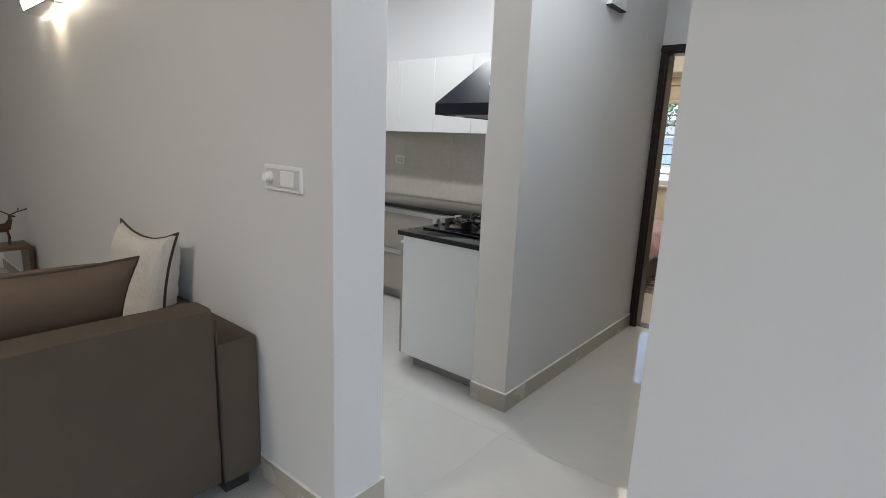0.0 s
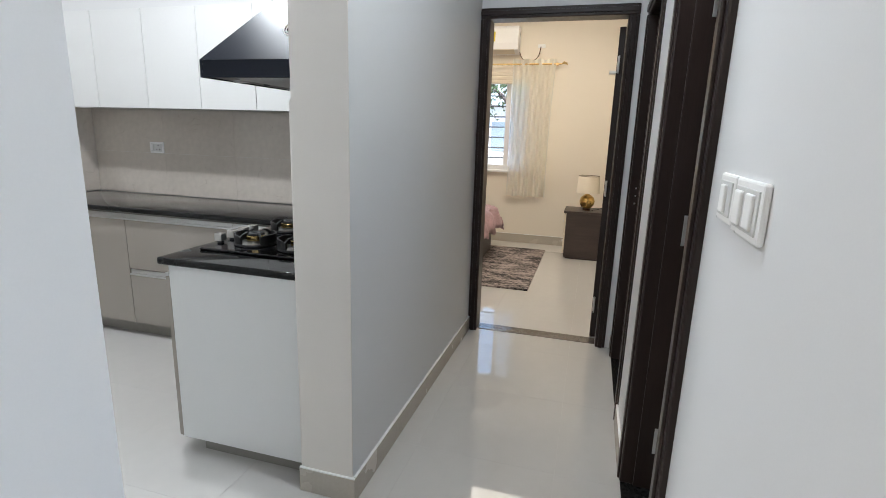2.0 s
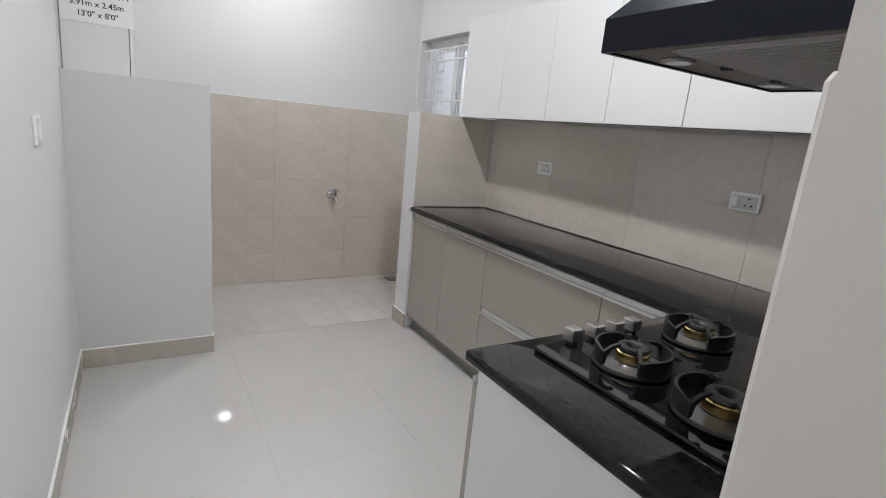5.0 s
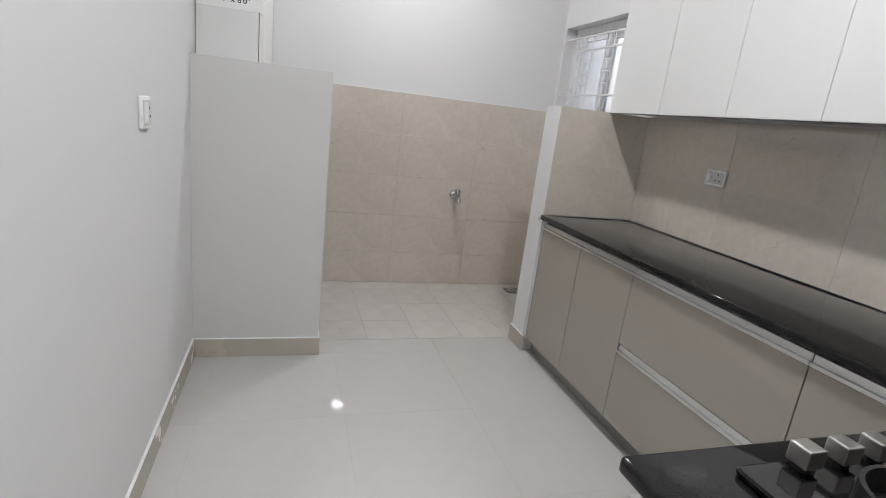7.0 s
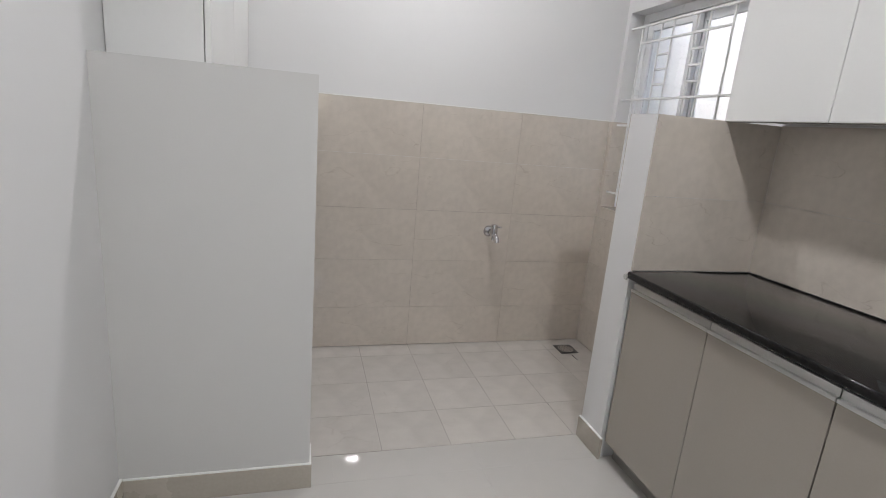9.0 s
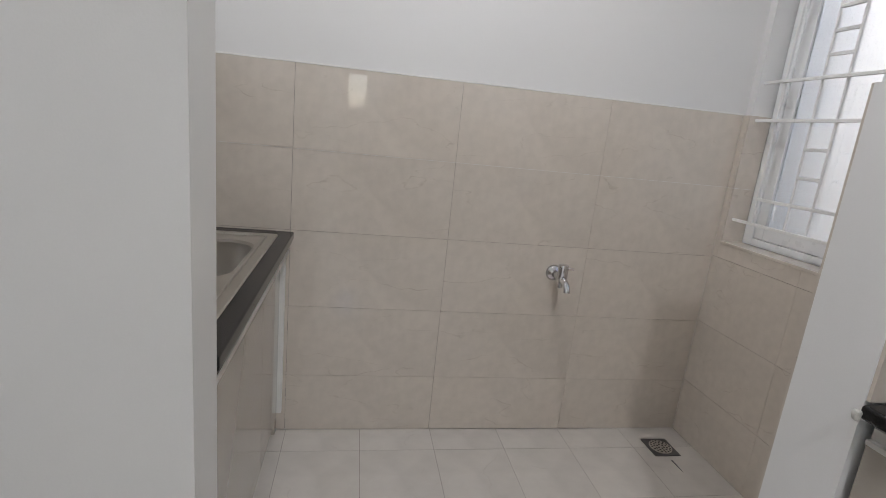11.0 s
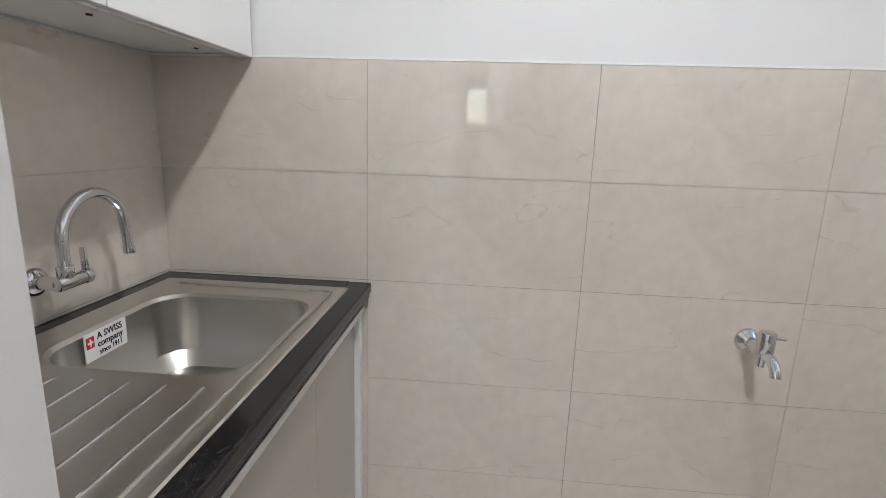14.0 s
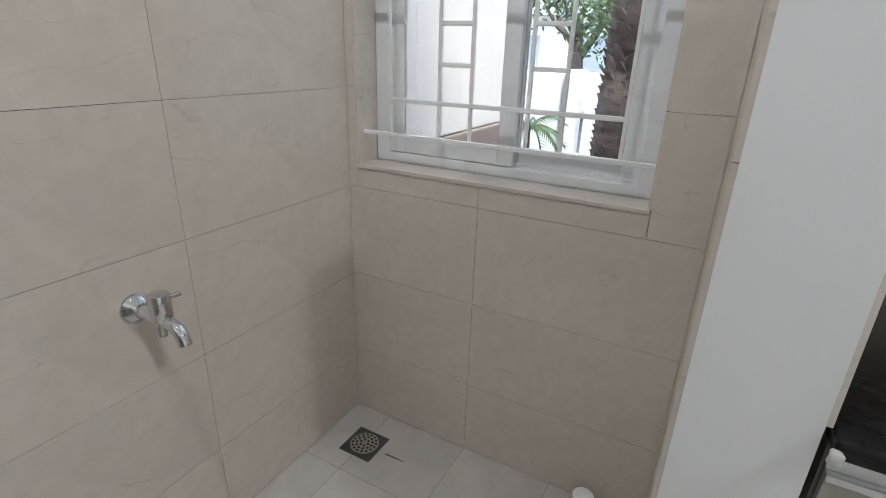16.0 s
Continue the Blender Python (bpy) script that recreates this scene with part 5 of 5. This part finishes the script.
def palm(x, y, r, height, seed):
    random.seed(seed)
    th = thing("palm_tree", (x, y, -0.3), "stout palm with a rough brown trunk of old leaf bases", "palm tree")
    own = bmesh.new()
    n = 26
    tube([(x + 0.02 * math.sin(k), y + 0.02 * math.cos(k * 1.7), -0.3 + height * k / n) for k in range(n + 1)], r, 14, own, [r * (1.1 - 0.35 * k / n) * (1 + 0.06 * math.sin(k * 2.3)) for k in range(n + 1)])
    for k in range(900):
        a = k * 2.39996
        z = -0.25 + height * k / 920
        rr = r * (1.08 - 0.35 * k / 920)
        o = Vector((math.cos(a), math.sin(a), 0))
        s = o.cross(Vector((0, 0, 1)))
        c = Vector((x, y, z)) + o * rr * 0.9
        w, h = rr * random.uniform(0.22, 0.4), random.uniform(0.05, 0.10)
        q = [own.verts.new(p) for p in (c - s * w, c + s * w, c + s * w * 0.4 + Vector((0, 0, h)) + o * rr * random.uniform(0.1, 0.45), c - s * w * 0.4 + Vector((0, 0, h)) + o * rr * 0.32, c - s * w * 0.5 + Vector((0, 0, h * 0.6)) - o * 0.02, c + s * w * 0.5 + Vector((0, 0, h * 0.6)) - o * 0.02)]
        own.faces.new((q[0], q[1], q[2], q[3]))
        own.faces.new((q[3], q[2], q[5], q[4]))
        own.faces.new((q[0], q[3], q[4]))
        own.faces.new((q[1], q[5], q[2]))
    part("trunk", own, BARK, th)
    own = bmesh.new()
    for k in range(14):
        frond(own, Vector((x, y, -0.3 + height)), k * 2.4, random.uniform(0.3, 1.1), random.uniform(1.6, 2.2))
    part("crown", own, LEAF, th)


def frond(own, at, ang, rise, length):
    o = Vector((math.cos(ang), math.sin(ang), 0))
    s = o.cross(Vector((0, 0, 1)))
    n = 16
    pts = [at + o * (length * t) + Vector((0, 0, rise * length * t - 1.1 * length * t * t)) for t in [k / n for k in range(n + 1)]]
    for k in range(1, n):
        w = length * 0.22 * math.sin(math.pi * (k + 1) / (n + 2)) + 0.03
        for side in (-1, 1):
            tip = pts[k] + s * side * w + o * w * 0.7 + Vector((0, 0, -w * 0.45))
            a, bb = pts[k] - o * 0.012, pts[k] + o * 0.016
            own.faces.new([own.verts.new(p) for p in (a, bb, tip)])
    tube(pts, 0.008, 5, own)


def broadleaf(x, y, r, height, seed, label):
    random.seed(seed)
    th = thing("tree", (x, y, -0.3), label, "tree")
    own = tube([(x, y, -0.3), (x + 0.05, y, height * 0.3), (x - 0.05, y + 0.1, height * 0.65)], 0.2, 10, None, [0.22, 0.16, 0.10])
    tips = []
    for k in range(7):
        a = k * 0.9
        e = Vector((x + r * 0.6 * math.cos(a), y + r * 0.6 * math.sin(a), height * random.uniform(0.65, 0.95)))
        tube([(x, y, height * (0.3 + 0.04 * k)), (x + (e.x - x) * 0.5, y + (e.y - y) * 0.5, height * 0.6), e], 0.05, 6, own, [0.08, 0.05, 0.02])
        tips.append(e)
    part("trunk", own, BARK, th)
    vsx, fsx = [], []
    for k in range(4200):
        c = random.choice(tips)
        d = Vector((random.gauss(0, 1), random.gauss(0, 1), random.gauss(0, 0.75)))
        p = c + d.normalized() * r * 0.55 * random.random() ** 0.4
        u = Vector((random.gauss(0, 1), random.gauss(0, 1), random.gauss(0, 1))).normalized() * random.uniform(0.045, 0.095)
        v = u.cross(Vector((random.gauss(0, 1), random.gauss(0, 1), random.gauss(0, 1)))).normalized() * u.length * 0.45
        i = len(vsx)
        vsx += [p - u, p + v, p + u, p - v]
        fsx.append((i, i + 1, i + 2, i + 3))
    me = bpy.data.meshes.new("crown")
    me.from_pydata([tuple(q - Vector((x, y, -0.3))) for q in vsx], [], fsx)
    me.materials.append(LEAF)
    ob = new("crown", me)
    ob.parent = th


palm(-4.32, 6.05, 0.15, 5.8, 3)
own = bmesh.new()
for k in range(9):
    frond(own, Vector((-5.25, 6.95, 0.68)), k * 0.75, 0.7 + 0.5 * math.sin(k * 2), 0.34)
tube([(-5.25, 6.95, -0.3), (-5.24, 6.95, 0.2), (-5.25, 6.95, 0.68)], 0.02, 8, own)
solo("fan_palm", own, LEAF, "small green palm plant beside the compound wall", "plant", at=(-5.25, 6.95, -0.3))
broadleaf(-7.4, 16.0, 1.9, 3.2, 5, "leafy roadside tree behind the compound wall")
broadleaf(-5.3, 15.5, 2.0, 3.2, 6, "leafy roadside tree behind the compound wall")
broadleaf(-2.3, 17.5, 2.2, 4.4, 7, "leafy street tree seen from the bedroom")
hs = thing("house", (-6, 24, -0.3), "white street house with a blue-grey sheet roof", "house")
part("wall", box(-16, 4, 23, 30, -0.3, 2.6, 0.02), OUTW, hs)
part("roof", loft([[Vector((x, y, z)) for y, z in ((22.6, 2.6), (26.5, 3.6), (30.4, 2.6))] for x in (-16.5, 4.5)], True, True), ROOFM, hs)
for k in range(7):
    w = part("window", box(-14.6 + 2.6 * k, -13.4 + 2.6 * k, 22.97, 23.02, 0.7, 1.9), ROOFM, hs)
    part("window_frame", box(-14.7 + 2.6 * k, -13.3 + 2.6 * k, 22.95, 22.99, 1.9, 2.0), OUTW, w)

# ---- tiles, last ----
fy = [round(2.255 + 0.605 * k, 4) for k in range(-11, 9)]


def no_floor(x, y):
    if x < -3.735 and y > WT:
        return True
    if y > 4.3 and (x > 1.2 or x < -3.5):
        return True
    if y > 1.5 and y < 4.2 and x > 1.7:
        return True
    return x < -5.9 or y < -4.6 or y > 7.6 or x > 3.3


tiles(floor, FLOORT, 'z', 0.0, 1, [-5.98, -5.38, -4.775, -4.17] + [round(-2.355 + 0.605 * k, 4) for k in range(-2, 10)], fy, 0.0006, no_floor)
tiles(floor, FLOORT, 'z', 0.0, 1, [-3.735, -3.565], [1.65, 2.255, 2.86, 3.40], 0.0006)
part("joint_bed", box(UW, -3.737, WT, KB, -0.012, -0.001), material("grey_floor_joint", (0.27, 0.25, 0.225), 0.8, var=0.15, scale=20, bump=0.1), floor, "grey floor joint")
ufl = [-4.785, -4.637, -4.325, -4.02, -3.737]
tiles(floor, UTILE, 'z', 0.0, 1, ufl, [1.545, 1.85, 2.155, 2.465, 2.772, 3.077, 3.374, 3.68, 3.975], 0.002)
ZJ = [0.002, 0.255, 0.557, 0.867, 1.177, 1.48]
tiles(wall_utility_end, WTILE, 'x', UW, 1, [1.543, 2.15, 2.767, 3.377, 3.972], ZJ)
tiles(wall_hall_left, WTILE, 'y', WT + 0.008, 1, [-4.785, -4.17, -3.68], [0.557, 0.867, 1.177, 1.48])
tiles(wall_kitchen_back, WTILE, 'y', KB - 0.008, -1, [-4.785, -4.325, -3.735], [0.002, 0.266, 0.565, 0.873])
tiles(wall_kitchen_back, WTILE, 'y', KB - 0.008, -1, [-4.755, -4.325, -3.868], [0.873, 0.9355])
tiles(wall_kitchen_back, WTILE, 'y', KB - 0.008, -1, [-4.785, -4.755], [0.873, 1.177, 1.48])
tiles(wall_kitchen_back, WTILE, 'y', KB - 0.008, -1, [-3.868, -3.735], [0.873, 1.177, 1.48])
tiles(wall_kitchen_back, WTILE, 'x', -3.876, -1, [3.974, 4.074], [0.946, 1.177, 1.48])
tiles(wall_kitchen_back, WTILE, 'x', -4.747, 1, [3.974, 4.074], [0.946, 1.177, 1.48])
tiles(wall_stub, WTILE, 'x', -3.735, -1, [3.399, 3.972], [0.002, 0.266, 0.565, 0.873, 1.177, 1.474])
tiles(wall_stub, WTILE, 'x', -3.555, 1, [3.399, 3.98], [0.862, 1.165, 1.474])
tiles(wall_kitchen_back, WTILE, 'y', KB, -1, [-3.555, -2.91, -2.30, -1.69, -1.08, -0.875], [0.862, 1.165, 1.476])
tiles(wall_pier, WTILE, 'x', -0.8745, -1, [2.494, 3.07, 3.68, 3.972], [0.862, 1.165, 1.476])

# white joint along the top of the utility wall tiles
solo("trim", box(UW - 0.004, UW + 0.001, 1.545, 3.97, 1.4805, 1.486), TRIM, "thin white joint along the tile top", "trim", "structure")
